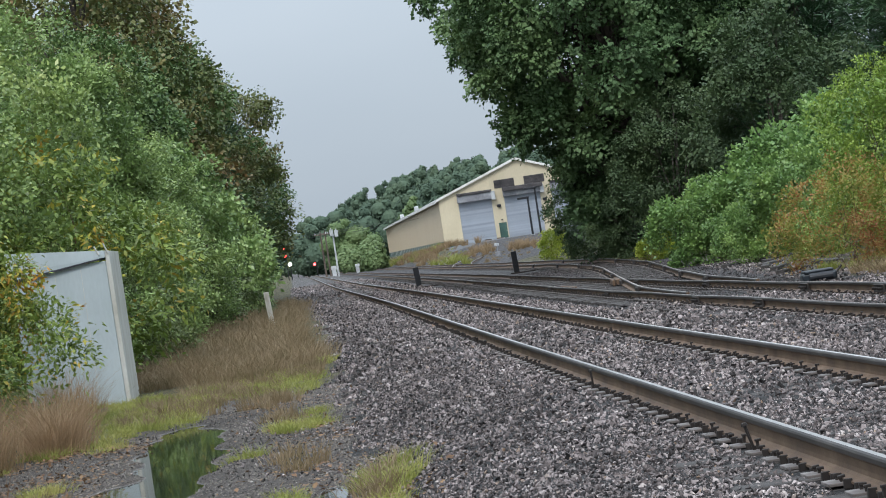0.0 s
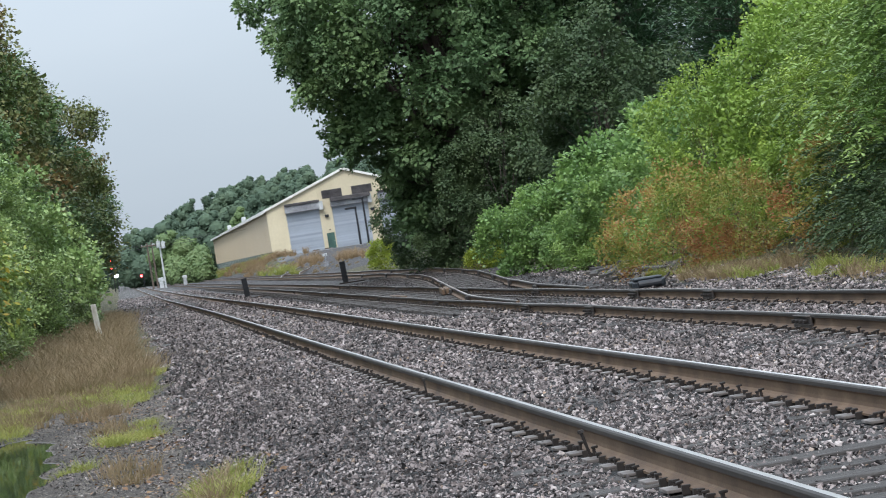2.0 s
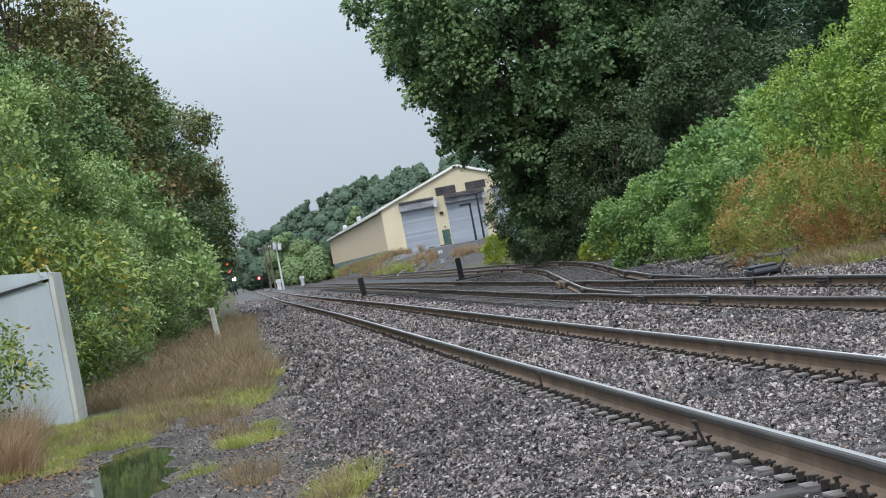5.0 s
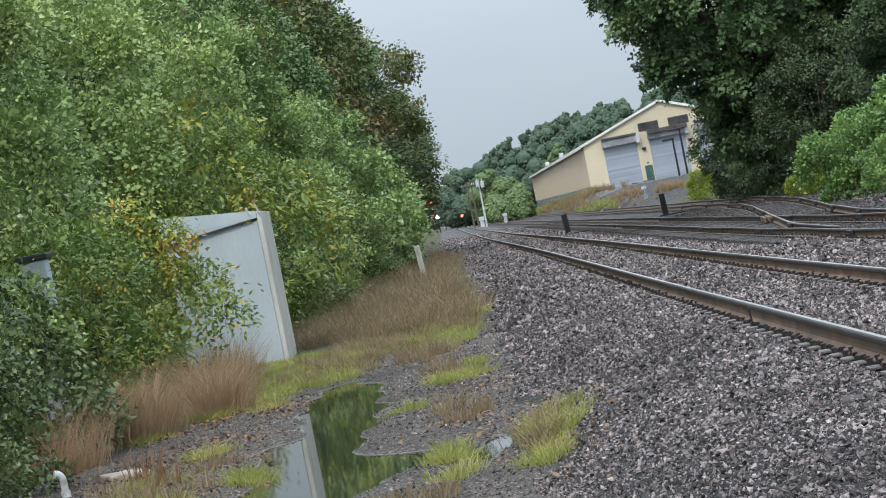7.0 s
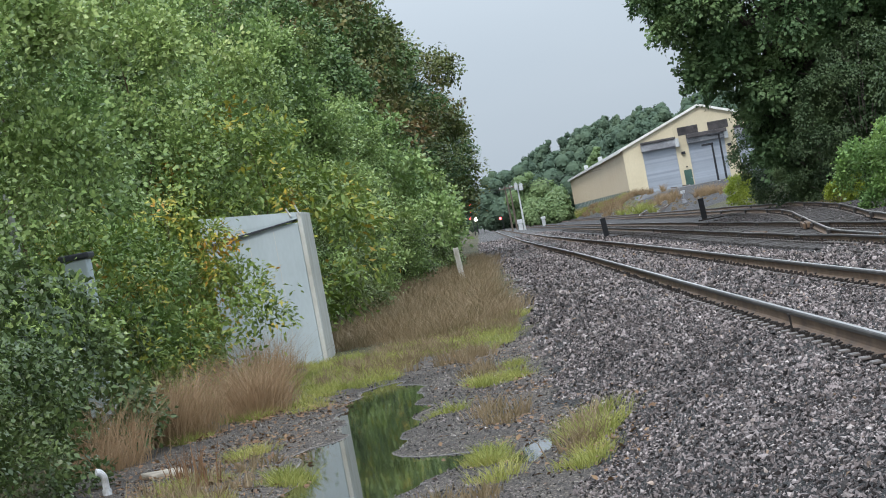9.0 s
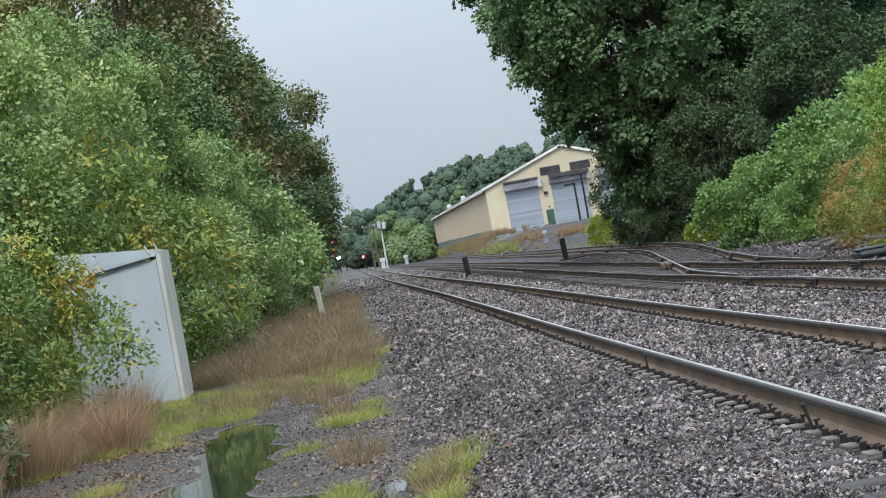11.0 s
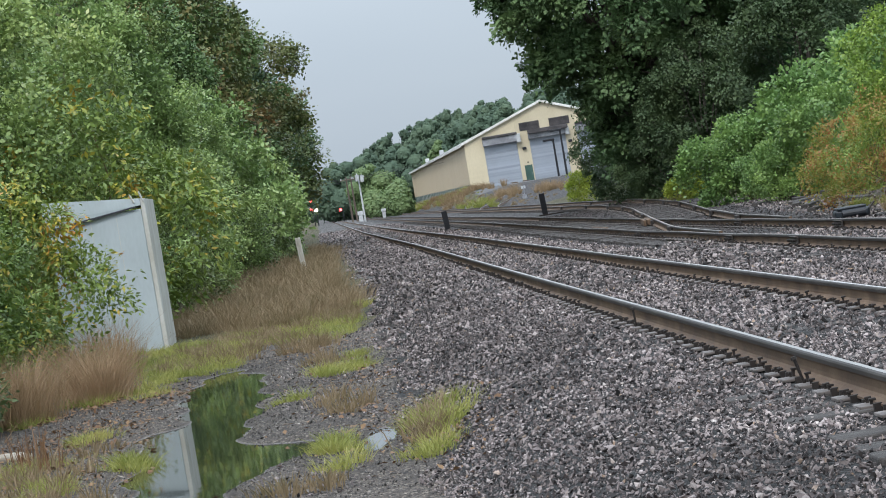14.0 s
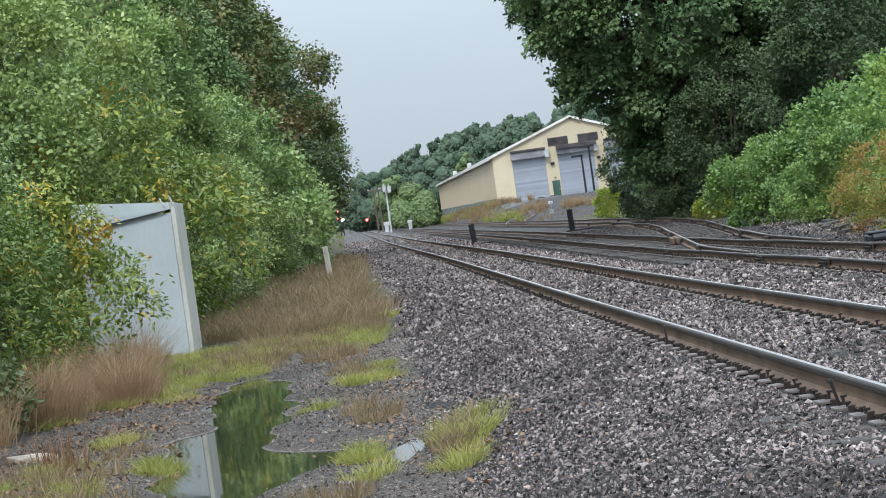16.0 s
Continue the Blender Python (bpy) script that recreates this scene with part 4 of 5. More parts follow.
rack = thing("tool_rack", "small pale switch stand beside the spur", "switch stand", (17.6, 220, 0.25), 0)
part("stand", box(-0.2, 0.2, -0.15, 0.15, -0.1, 0.3, 0.04), M["hood"], rack)
part("mast", rod((0, 0, 0.25), (0.05, 0, 1.0), 0.04), M["hood"], rack)
part("target", box(-0.2, 0.2, -0.02, 0.02, 0.8, 1.05, 0.02), M["pale"], rack)

# ---- far end: poles, crossing ----
for x, y, top, mat, lab in ((3.95, 384.3, 7.0, "pole", "brown wooden utility pole"), (4.75, 393, 7.2, "pole", "brown wooden utility pole"), (5.75, 378.4, 6.9, "pale", "pale steel utility pole")):
    p = thing("utility_pole", lab + " far along the line", "utility pole", (x, y, 0), 0, "utility poles")
    part("shaft", rod((0.0, 0, -0.2), (0, 0, top), 0.16, 0.11, 10), M[mat], p)
    part("crossarm", box(-1.0, 1.0, -0.08, 0.08, top - 0.55, top - 0.4, 0.02), M["pole"], p)
    for s in (-0.8, 0.8):
        part("insulator", rod((s, 0, top - 0.42), (s, 0, top - 0.15), 0.08, 0.05, 8), M["pale"], p)
for i, (x, z) in enumerate(((5.55, 6.5), (6.25, 6.3))):
    tr = thing("transformer", "pale grey transformer can strapped on a pole", "transformer", (x, 377.8, z), 0, "transformers")
    part("can", rod((0, 0, -0.5), (0, 0, 0.5), 0.28, sides=14), M["pale"], tr)
    part("bushing", rod((0, 0, 0.49), (0, 0, 0.75), 0.06, 0.03, 8), M["pale"], tr)
cur = bpy.data.curves.new("overhead_cable", "CURVE")
cur.dimensions, cur.bevel_depth = "3D", 0.02
for z, dx in ((6.75, 0), (6.55, 0.6), (6.2, 1.2)):
    spl = cur.splines.new("POLY")
    spl.points.add(24)
    for i in range(25):
        s = i / 24
        spl.points[i].co = (-12 + 40 * s + dx, 384.3, z + 1.4 * (2 * s - 0.85) ** 2, 1)
cable = new("overhead_cable", cur)
cur.materials.append(M["black"])
tagged(cable, "thin black wires sagging between far poles", "cable")
for x, w, h in ((5.1, 0.8, 0.6), (8.6, 0.7, 0.4)):
    rb = thing("relay_box", "white relay box far beside the line", "relay box", (x, 374, 0.9), 0, "relay boxes")
    part("case", box(-w / 2, w / 2, -0.4, 0.4, 0.0, h, 0.05), M["pale"], rb)
    part("plinth", box(-w / 2 + 0.1, w / 2 - 0.1, -0.3, 0.3, -1.0, 0.02), M["pale"], rb)


def crossing_signal(x, y, lamps):
    s = thing("crossing_signal", "dark signal mast with lit red lamps", "signal", (x, y, 0), 0, "signals")
    top = max(z for _, z in lamps)
    part("mast", rod((0.35, 0.2, 0), (0.35, 0.2, top + 0.5), 0.09, 0.07, 8), M["black"], s)
    for dx, z in lamps:
        b = part("hood", rod((dx, 0.0, z), (dx, 0.25, z), 0.34, 0.3, 14), M["black"], s)
        part("lens", rod((dx, -0.06, z), (dx, -0.005, z), 0.24, sides=14), M["red_lamp"], b, "lit red lens")


crossing_signal(-2.6, 469, [(0.15, 5.95), (0.25, 4.75), (0.0, 3.35)])
crossing_signal(2.85, 469, [(0.0, 2.4)])
# A lamp on an added mast stands in for a far headlight.
head = thing("line_lamp", "bright white stand-in for a far headlight on an added dark mast", "lamp post", (-1.75, 472, 0), 0)
part("mast", rod((0.1, 0.2, 0), (0.1, 0.2, 3.3), 0.08, 0.07, 8), M["black"], head)
part("hood", rod((0.05, 0, 3.1), (0.05, 0.22, 3.1), 0.36, 0.3, 14), M["black"], head)
part("lens", rod((0.05, -0.06, 3.1), (0.05, -0.005, 3.1), 0.33, sides=14), M["white_lamp"], head, "lit white lens")


# ---- plants ----
def unit(v):
    return v / np.maximum(np.linalg.norm(v, axis=-1, keepdims=True), 1e-9)


def blades(p, axis, up, length, width):
    """Four-cornered leaves at p along axis, lying across up."""
    s = unit(np.cross(axis, up)) * (width / 2)[:, None]
    a = axis * length[:, None]
    fold = unit(np.cross(s, axis)) * (width * 0.18)[:, None]
    return np.stack([p, p + a * 0.45 + s + fold, p + a, p + a * 0.45 - s + fold], 1)


def knobs(rs, lobes, each, share):
    """Smaller lobes set on the upper and outer faces of larger ones."""
    lobes = np.array(lobes, float)
    n = len(lobes) * each
    k = np.repeat(np.arange(len(lobes)), each)
    d = unit(rs.normal(size=(n, 3)) + np.array([0, 0, 0.25]))
    out = lobes[k].copy()
    out[:, :3] += d * lobes[k, 3:] * (0.72 + 0.28 * rs.random(n))[:, None]
    out[:, 3:] *= (share * (0.7 + 0.6 * rs.random(n)))[:, None]
    return np.concatenate([lobes * np.array([1, 1, 1, 0.8, 0.8, 0.8]), out])


def crown(name, rs, lobes, clumps, per, leaf, material, spread=0.3, droop=0.25, inner=0.5, slim=0.6, rise=0.1):
    """Leafy sprays over knobbly lobes (rows of centre and radii): each a drooping fan of leaves that face much the same way."""
    core = np.array(lobes, float)
    lobes = knobs(rs, lobes, 9, 0.36)
    up = np.array([0, 0, 1.0])
    weight = lobes[:, 3] * lobes[:, 5]
    many = clumps * 3
    which = rs.choice(len(lobes), many, p=weight / weight.sum())
    out = lobes[which, :3] * np.array([1, 1, 0.0])
    d = unit(rs.normal(size=(many, 3)) + up * 0.4 + unit(out) * 0.7)
    c = lobes[which, :3] + d * lobes[which, 3:] * (0.78 + 0.26 * rs.random(many))[:, None]
    # sprays near the outside first, and a share of those within
    depth = np.min([np.linalg.norm((c - row[:3]) / row[3:], axis=1) for row in core], axis=0)
    outer, within = np.flatnonzero(depth > 0.88), np.flatnonzero(depth <= 0.88)
    pick = outer[: int(clumps * (1 - 0.3 * inner))]
    pick = np.concatenate([pick, within[: clumps - len(pick)]])
    c, d, clumps = c[pick], d[pick], len(pick)
    axis = unit(d * np.array([0.55, 0.55, 0.2]) + up * (rise - 0.15) + rs.normal(size=(clumps, 3)) * 0.45)
    face = up * 0.6 + d * 0.85 + rs.normal(size=(clumps, 3)) * 0.25
    face = unit(face - axis * (face * axis).sum(1, keepdims=True))
    side = np.cross(axis, face)
    size = spread * (0.7 + 1.0 * rs.random(clumps))
    n = clumps * per
    k = np.repeat(np.arange(clumps), per)
    u, w, t = rs.random(n) ** 0.8, rs.normal(size=n) * 0.3, rs.normal(size=n) * 0.1
    w *= 1.15 - 0.75 * u
    p = c[k] + (axis[k] * (u - 0.35)[:, None] + side[k] * w[:, None] + face[k] * t[:, None]) * size[k][:, None]
    p -= up * (droop * (u * u * 0.5 + w * w) * size[k])[:, None]
    ax = unit(axis[k] * 0.6 + side[k] * np.sign(w)[:, None] * 0.6 + rs.normal(size=(n, 3)) * 0.4 - up * droop * u[:, None])
    flat = unit(face[k] + rs.normal(size=(n, 3)) * 0.3)
    length = leaf * (0.6 + 0.7 * rs.random(n))
    return quads(name, blades(p, ax, flat, length, length * slim), material)


def fronds(name, rs, lobes, count, length, material, pairs=9):
    """Long compound leaves with leaflets in pairs, arching out from the lobes."""
    lobes = np.array(lobes, float)
    weight = lobes[:, 3] * lobes[:, 5]
    which = rs.choice(len(lobes), count, p=weight / weight.sum())
    d = unit(rs.normal(size=(count, 3)) + np.array([0, 0, 0.35]))
    c = lobes[which, :3] + d * lobes[which, 3:] * (0.45 + 0.5 * rs.random(count))[:, None]
    axis = unit(d * np.array([1, 1, 0.5]) + rs.normal(size=(count, 3)) * 0.3)
    size = length * (0.6 + 0.6 * rs.random(count))
    side = unit(np.cross(axis, np.array([0, 0, 1.0])))
    rows = []
    for i in range(pairs):
        s = (i + 1) / pairs
        q = c + axis * (size * s)[:, None] - np.array([0, 0, 1.0]) * (size * 0.45 * s * s)[:, None]
        for turn in (-1, 1):
            a = unit(side * turn + axis * 0.45 + rs.normal(size=(count, 3)) * 0.18 - np.array([0, 0, 0.25]))
            ln = size * 0.3 * (1.05 - 0.5 * abs(s - 0.45)) * (0.8 + 0.4 * rs.random(count))
            up = unit(np.array([0, 0, 1.0]) + rs.normal(size=(count, 3)) * 0.35)
            rows.append(blades(q, a, up, ln, ln * 0.34))
    return quads(name, np.concatenate(rows), material)


def limbs(lobes, radius, fork, rs, stems=1):
    """A trunk or several stems with limbs that bend out to the lobes."""
    bm = bmesh.new()
    lobes = np.array(lobes, float)
    foots = [Vector((rs.normal() * 0.12 * (stems > 1), rs.normal() * 0.12 * (stems > 1), -0.15)) for _ in range(stems)]
    for i, row in enumerate(lobes):
        foot = foots[i % stems]
        end = Vector(row[:3])
        knee = Vector((end.x * 0.18 + foot.x, end.y * 0.18 + foot.y, max(fork, end.z * 0.45)))
        mid = (knee + end) / 2 + Vector((rs.normal(), rs.normal(), 0.6)) * 0.06 * (end - knee).length
        r = radius * (0.55 if stems > 1 else 1.0)
        if i < stems:
            half = (foot + knee) / 2 + Vector((rs.normal(), rs.normal(), 0)) * 0.04 * knee.z
            rod(foot, half, r * 1.15, r * 0.85, 8, bm, False)
            rod(half, knee, r * 0.85, r * 0.6, 8, bm, False)
        rod(knee, mid, r * 0.5, r * 0.32, 6, bm, False)
        rod(mid, end, r * 0.32, r * 0.08, 6, bm, False)
        for _ in range(3):
            tip = end + Vector(rs.normal(size=3)) * float(row[3]) * 0.28
            rod(mid.lerp(end, 0.5), tip, r * 0.16, r * 0.04, 5, bm, False)
    return bm


def lobed(rs, height, spread, count, low=0.25, squash=0.75, lean=(0, 0), flare=1.0):
    """Lobes for a crown: larger below the middle, smaller at the top, set off the axis."""
    rows = []
    for i in range(count):
        s = (i + 0.5) / count
        z = height * (low + (0.97 - low) * s)
        wide = spread * math.sin(math.pi * min(0.95, 0.28 + 0.68 * s)) ** 0.8
        wide *= flare + (1 - flare) * min(1, s / 0.45)
        a = i * 2.4 + rs.normal() * 0.4
        out = wide * (0.35 + 0.3 * rs.random())
        r = max(0.22 * spread, wide * (0.5 + 0.25 * rs.random()))
        top = height - z
        rz = min(r * squash * 1.2, max(top, 0.12 * height))
        rows.append((out * math.cos(a) + lean[0] * s, out * math.sin(a) + lean[1] * s, z, r, r, rz))
    return rows


def ringed(rs, profile, around):
    """Lobes set in rings that follow a profile (rows of height and half-width)."""
    rows = []
    for n, (z, half) in enumerate(profile):
        r = 0.4 * half + 0.3
        for i in range(around):
            a = 6.283 * (i + 0.5 * (n % 2)) / around + rs.normal() * 0.12
            out = (half - r * 0.95) * (0.9 + 0.16 * rs.random())
            rr = r * (0.8 + 0.35 * rs.random())
            rows.append((out * math.cos(a), out * math.sin(a), z + rs.normal() * 0.35, rr, rr, rr * 0.72))
    return rows


def broadleaf(name, label, category, seed, height, spread, count, clumps, per, leaf, leaves, bark="bark", radius=0.2, low=0.25, stems=1, cluster=0.3, inner=0.5, slim=0.6, group="", compound=0.0, flare=1.0, profile=(), rise=0.1):
    rs = np.random.default_rng(seed)
    t = thing(name, label, category, (0, 0, 0), 0, group)
    rows = ringed(rs, profile, 9) if profile else lobed(rs, height, spread, count, low, flare=flare)
    part("trunk", limbs(rows, radius, height * low * 0.6, rs, stems), M[bark], t)
    if compound:
        part("crown", fronds("crown", rs, rows, clumps, compound, M[leaves]), M[leaves], t)
    else:
        part("crown", crown("crown", rs, rows, clumps, per, leaf, M[leaves], cluster, 0.25, inner, slim, rise), M[leaves], t)
    return t


def conifer(name, label, seed, height, spread, whorls, group=""):
    rs = np.random.default_rng(seed)
    t = thing(name, label, "tree", (0, 0, 0), 0, group)
    bm = rod((0, 0, -0.2), (0, 0, height * 0.55), 0.22, 0.13, 10)
    rod((0, 0, height * 0.55), (0, 0, height * 0.98), 0.13, 0.02, 8, bm)
    rows = []
    for i in range(whorls):
        s = i / (whorls - 1)
        z = height * (0.12 + 0.86 * s)
        reach = spread * (1.02 - s) ** 0.75 * (0.75 + 0.45 * rs.random())
        for j in range(6):
            a = j * 1.047 + i * 0.7 + rs.normal() * 0.25
            ln = reach * (0.65 + 0.5 * rs.random()) + 0.15
            d = np.array([math.cos(a), math.sin(a), 0.12])
            if ln > 0.7:
                rod((0, 0, z), tuple(np.array([0, 0, z]) + d * ln * 0.8), 0.045 * (1.2 - s), 0.012, 5, bm, False)
            n = int(130 * ln / spread) + 24
            q = np.sort(rs.random(n)) ** 0.7
            p = np.array([0, 0, z]) + d * (q * ln)[:, None] + rs.normal(size=(n, 3)) * np.array([1, 1, 0.5]) * (0.09 + 0.13 * q[:, None]) * ln * 0.7
            ax = unit(d + rs.normal(size=(n, 3)) * 0.55 + np.array([0, 0, 0.1]))
            rows.append(blades(p, ax, unit(np.array([0, 0, 1.0]) + rs.normal(size=(n, 3)) * 0.4), 0.3 + 0.28 * rs.random(n), 0.06 + 0.05 * rs.random(n)))
    part("trunk", bm, M["bark"], t)
    part("crown", quads("crown", np.concatenate(rows), M["leaf_pine"]), M["leaf_pine"], t)
    return t


def stand(model, spots):
    """Set a model plant at its spots (x, y, size, turn), copying it for all but the first."""
    for i, (x, y, s, turn) in enumerate(spots):
        m = pose(x, y, float(ground_z(x, y)) - 0.03, 0, 0, turn)
        if i == 0:
            model.scale = (s, s, s)
            model.matrix_basis = m @ Matrix.Diagonal((s, s, s, 1))
            base = model
        else:
            base.scale = (s, s, s)
            copy_thing(base, m)
    x, y, s, turn = spots[0]
    base.matrix_basis = pose(x, y, float(ground_z(x, y)) - 0.03, 0, 0, turn) @ Matrix.Diagonal((s, s, s, 1))


# left-hand side: young light shrubs before taller woods
birch = broadleaf("birch_shrub", "leafy light green young birch beside the puddle", "shrub", 21, 6.2, 1.9, 13, 1700, 28, 0.078, "leaf_shrub", "stem", 0.07, 0.06, 3, 0.5, 0.2, rise=0.7, group="left shrubs")
stand(birch, [(-6.3, 30.07, 1.15, 0), (-6.6, 37.25, 1.1, 120), (-7.9, 41.07, 1.35, 200), (-4.9, 55, 1.0, 60), (-3.35, 68.2, 0.9, 170), (-6.1, 62, 1.45, 290)])
shrub = broadleaf("dogwood_shrub", "dense mid-green shrub with light new growth", "shrub", 22, 5.6, 2.0, 14, 1600, 28, 0.08, "leaf_shrub", "stem", 0.06, 0.05, 4, 0.52, 0.2, rise=0.6, group="left shrubs")
stand(shrub, [(-6.7, 49.13, 1.45, 0), (-4.1, 61.6, 1.0, 80), (-9.2, 46.93, 1.6, 40), (-8.2, 58.67, 1.5, 260)])
thicket = broadleaf("thicket_shrub", "mid-green roadside thicket along the line", "shrub", 25, 5.4, 2.0, 12, 620, 18, 0.15, "leaf_shrub", "stem", 0.06, 0.05, 4, 0.55, 0.35, rise=0.5, group="left shrubs")
stand(thicket, [(-3.1, 77.7, 1.05, 210), (-3.1, 89.5, 0.95, 20), (-3.0, 102.7, 0.9, 140), (-3.0, 117.3, 0.9, 70), (-3.2, 135, 0.9, 100), (-3.4, 155.5, 0.9, 200), (-3.8, 182, 0.95, 20), (-6.6, 72, 1.45, 60), (-2.9, 128, 0.75, 40), (-3.1, 146, 0.8, 290), (-3.6, 172, 0.85, 130), (-4.2, 205, 0.95, 10), (-4.8, 240, 1.0, 250)])
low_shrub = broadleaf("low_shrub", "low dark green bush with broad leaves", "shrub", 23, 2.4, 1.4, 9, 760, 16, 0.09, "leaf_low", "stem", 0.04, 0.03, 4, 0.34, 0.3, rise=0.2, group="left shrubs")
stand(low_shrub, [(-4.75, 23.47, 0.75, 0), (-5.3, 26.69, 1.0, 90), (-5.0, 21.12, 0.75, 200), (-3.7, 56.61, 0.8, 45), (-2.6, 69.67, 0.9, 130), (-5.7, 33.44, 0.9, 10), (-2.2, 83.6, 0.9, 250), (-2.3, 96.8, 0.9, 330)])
cherry = broadleaf("wild_cherry", "small cherry with yellowing and rust-red leaves", "sapling", 24, 3.2, 1.2, 11, 480, 18, 0.105, "leaf_cherry", "stem", 0.035, 0.1, 2, 0.5, 0.3, 0.42, rise=0.05, group="left shrubs")
stand(cherry, [(-4.38, 36.67, 0.95, 0), (-4.9, 33.15, 0.95, 100), (-4.2, 49.28, 1.55, 190)])

rust = broadleaf("oak_tree", "tall oak with rust-tinged dull green crown", "tree", 31, 13.5, 4.0, 16, 2100, 26, 0.16, "leaf_rust", "bark", 0.25, 0.16, 1, 0.85, 0.4, 0.7, group="left woods")
stand(rust, [(-4.5, 117.34, 1.0, 0), (-7.6, 96.8, 1.24, 90), (-10.5, 76.27, 1.0, 200), (-14.5, 88, 1.15, 310), (-19, 96.8, 1.15, 45)])
oak = broadleaf("oak_tree", "tall dark green oak with a ragged crown edge", "tree", 32, 12.5, 4.5, 16, 2100, 26, 0.16, "leaf_dark", "bark", 0.25, 0.14, 1, 0.85, 0.5, 0.7, group="left woods", flare=0.45)
stand(oak, [(-4.6, 146.7, 0.92, 0), (-4.0, 132, 0.94, 70), (-5.4, 170, 0.92, 190), (-6.3, 198, 0.9, 120), (-6.8, 108.5, 1.15, 150), (-11.5, 61.6, 0.95, 240), (-15, 70.4, 1.1, 20), (-6.5, 85, 0.85, 300), (-20, 79, 1.1, 80), (-7.8, 242, 1.0, 20)])
pine = conifer("pine_tree", "dark pine with drooping needle boughs", 33, 15, 3.2, 26, "pines")
stand(pine, [(-2.9, 126.14, 0.84, 0), (-4.4, 110, 0.96, 90), (20.6, 113, 1.2, 50), (24.0, 138, 1.4, 230), (29.0, 134, 1.4, 20), (22.6, 105, 1.12, 180), (26.0, 101, 1.1, 20), (24.8, 94, 0.9, 75), (29.5, 86, 0.95, 260), (25.5, 120.27, 1.15, 10), (30, 114.4, 1.2, 70), (35, 108.54, 1.2, 140), (28, 96.8, 1.0, 200), (39, 99.74, 1.2, 260), (22, 129.07, 1.2, 310), (33, 90.94, 1.0, 30), (43, 111.47, 1.2, 110)])

# right-hand side
maple = broadleaf("maple_tree", "broad dark green maple with heavy crown", "tree", 41, 19, 7.9, 24, 7600, 28, 0.19, "leaf_maple", "bark", 0.4, 0.1, 1, 0.72, 0.45, 0.85, group="right trees", profile=[(2.6, 2.6), (4.3, 3.2), (6.4, 4.8), (8.7, 6.3), (11.2, 7.0), (13.6, 6.8), (15.8, 5.7), (17.8, 3.8), (19.0, 1.8)])
stand(maple, [(15.2, 108.54, 1.035, 0)])
elm = broadleaf("elm_tree", "rounded dark elm with pale edged leaves", "tree", 42, 11, 3.8, 14, 1100, 26, 0.19, "leaf_elm_shade", "bark", 0.22, 0.04, 2, 0.85, 0.4, 0.75, group="right trees")
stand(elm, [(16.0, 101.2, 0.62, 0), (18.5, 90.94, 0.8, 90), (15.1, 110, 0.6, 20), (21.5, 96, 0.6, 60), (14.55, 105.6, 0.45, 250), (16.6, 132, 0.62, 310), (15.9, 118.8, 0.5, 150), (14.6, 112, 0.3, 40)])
yellow = broadleaf("yellow_bush", "yellow-green bush at the foot of the maple", "shrub", 43, 2.9, 1.5, 9, 700, 9, 0.17, "leaf_yellow", "stem", 0.04, 0.03, 3, 0.5, 0.35, rise=0.5, group="right shrubs")
stand(yellow, [(15.2, 146.67, 0.62, 0), (14.2, 96.8, 0.4, 60)])
knot = broadleaf("knotweed_bush", "cool bright green bush with arching leafy shoots", "shrub", 44, 2.8, 1.8, 10, 950, 20, 0.12, "leaf_knot", "stem", 0.035, 0.02, 5, 0.5, 0.3, 0.7, rise=0.6, group="right shrubs")
stand(knot, [(13.12, 75.97, 0.844, 0), (14.81, 76.79, 1.07, 80), (12.9, 68.54, 0.563, 160), (14.81, 68.54, 0.901, 240), (17.06, 74.32, 1.351, 20), (13.69, 60.77, 0.619, 100)])
autumn = broadleaf("browning_bush", "upright bush browning to orange at the stems", "shrub", 45, 3.0, 1.5, 11, 650, 17, 0.085, "leaf_autumn", "stem", 0.035, 0.06, 6, 0.45, 0.3, 0.5, rise=0.8, group="right shrubs")
stand(autumn, [(11.43, 50.04, 0.743, 0), (12.56, 48.88, 0.619, 120), (13.91, 45.25, 0.788, 60)])
sapling = broadleaf("alder_sapling", "tall bright green sapling clump", "sapling", 46, 5.2, 1.7, 13, 1100, 19, 0.1, "leaf_sumac", "stem", 0.05, 0.05, 4, 0.5, 0.35, 0.6, rise=0.6, group="right shrubs")
stand(sapling, [(13.57, 54.5, 0.811, 0), (15.26, 52.52, 1.013, 90), (16.39, 56.98, 1.126, 180), (14.36, 49.22, 0.698, 250), (18.53, 54.5, 1.351, 20)])
sumac = broadleaf("sumac_tree", "bright sumac with long drooping compound leaves", "sapling", 47, 5.0, 2.0, 13, 1000, 1, 0.1, "leaf_fern", "stem", 0.06, 0.2, 3, compound=0.55, group="right shrubs")
stand(sumac, [(14.81, 45.27, 1.07, 0), (14.47, 40.99, 0.957, 100), (18.42, 43.77, 1.407, 220), (19.65, 49.54, 1.576, 40), (14.47, 34.35, 0.901, 300), (15.04, 29.4, 1.013, 160)])
# Leaves coloured dark to stand in for shade beneath the saplings.
shade_low = broadleaf("low_shrub", "low sumac with feathery leaves coloured dark as shade under the saplings", "shrub", 48, 1.7, 1.3, 9, 420, 1, 0.09, "leaf_elm_shade", "stem", 0.03, 0.02, 4, compound=0.42, group="right shrubs")
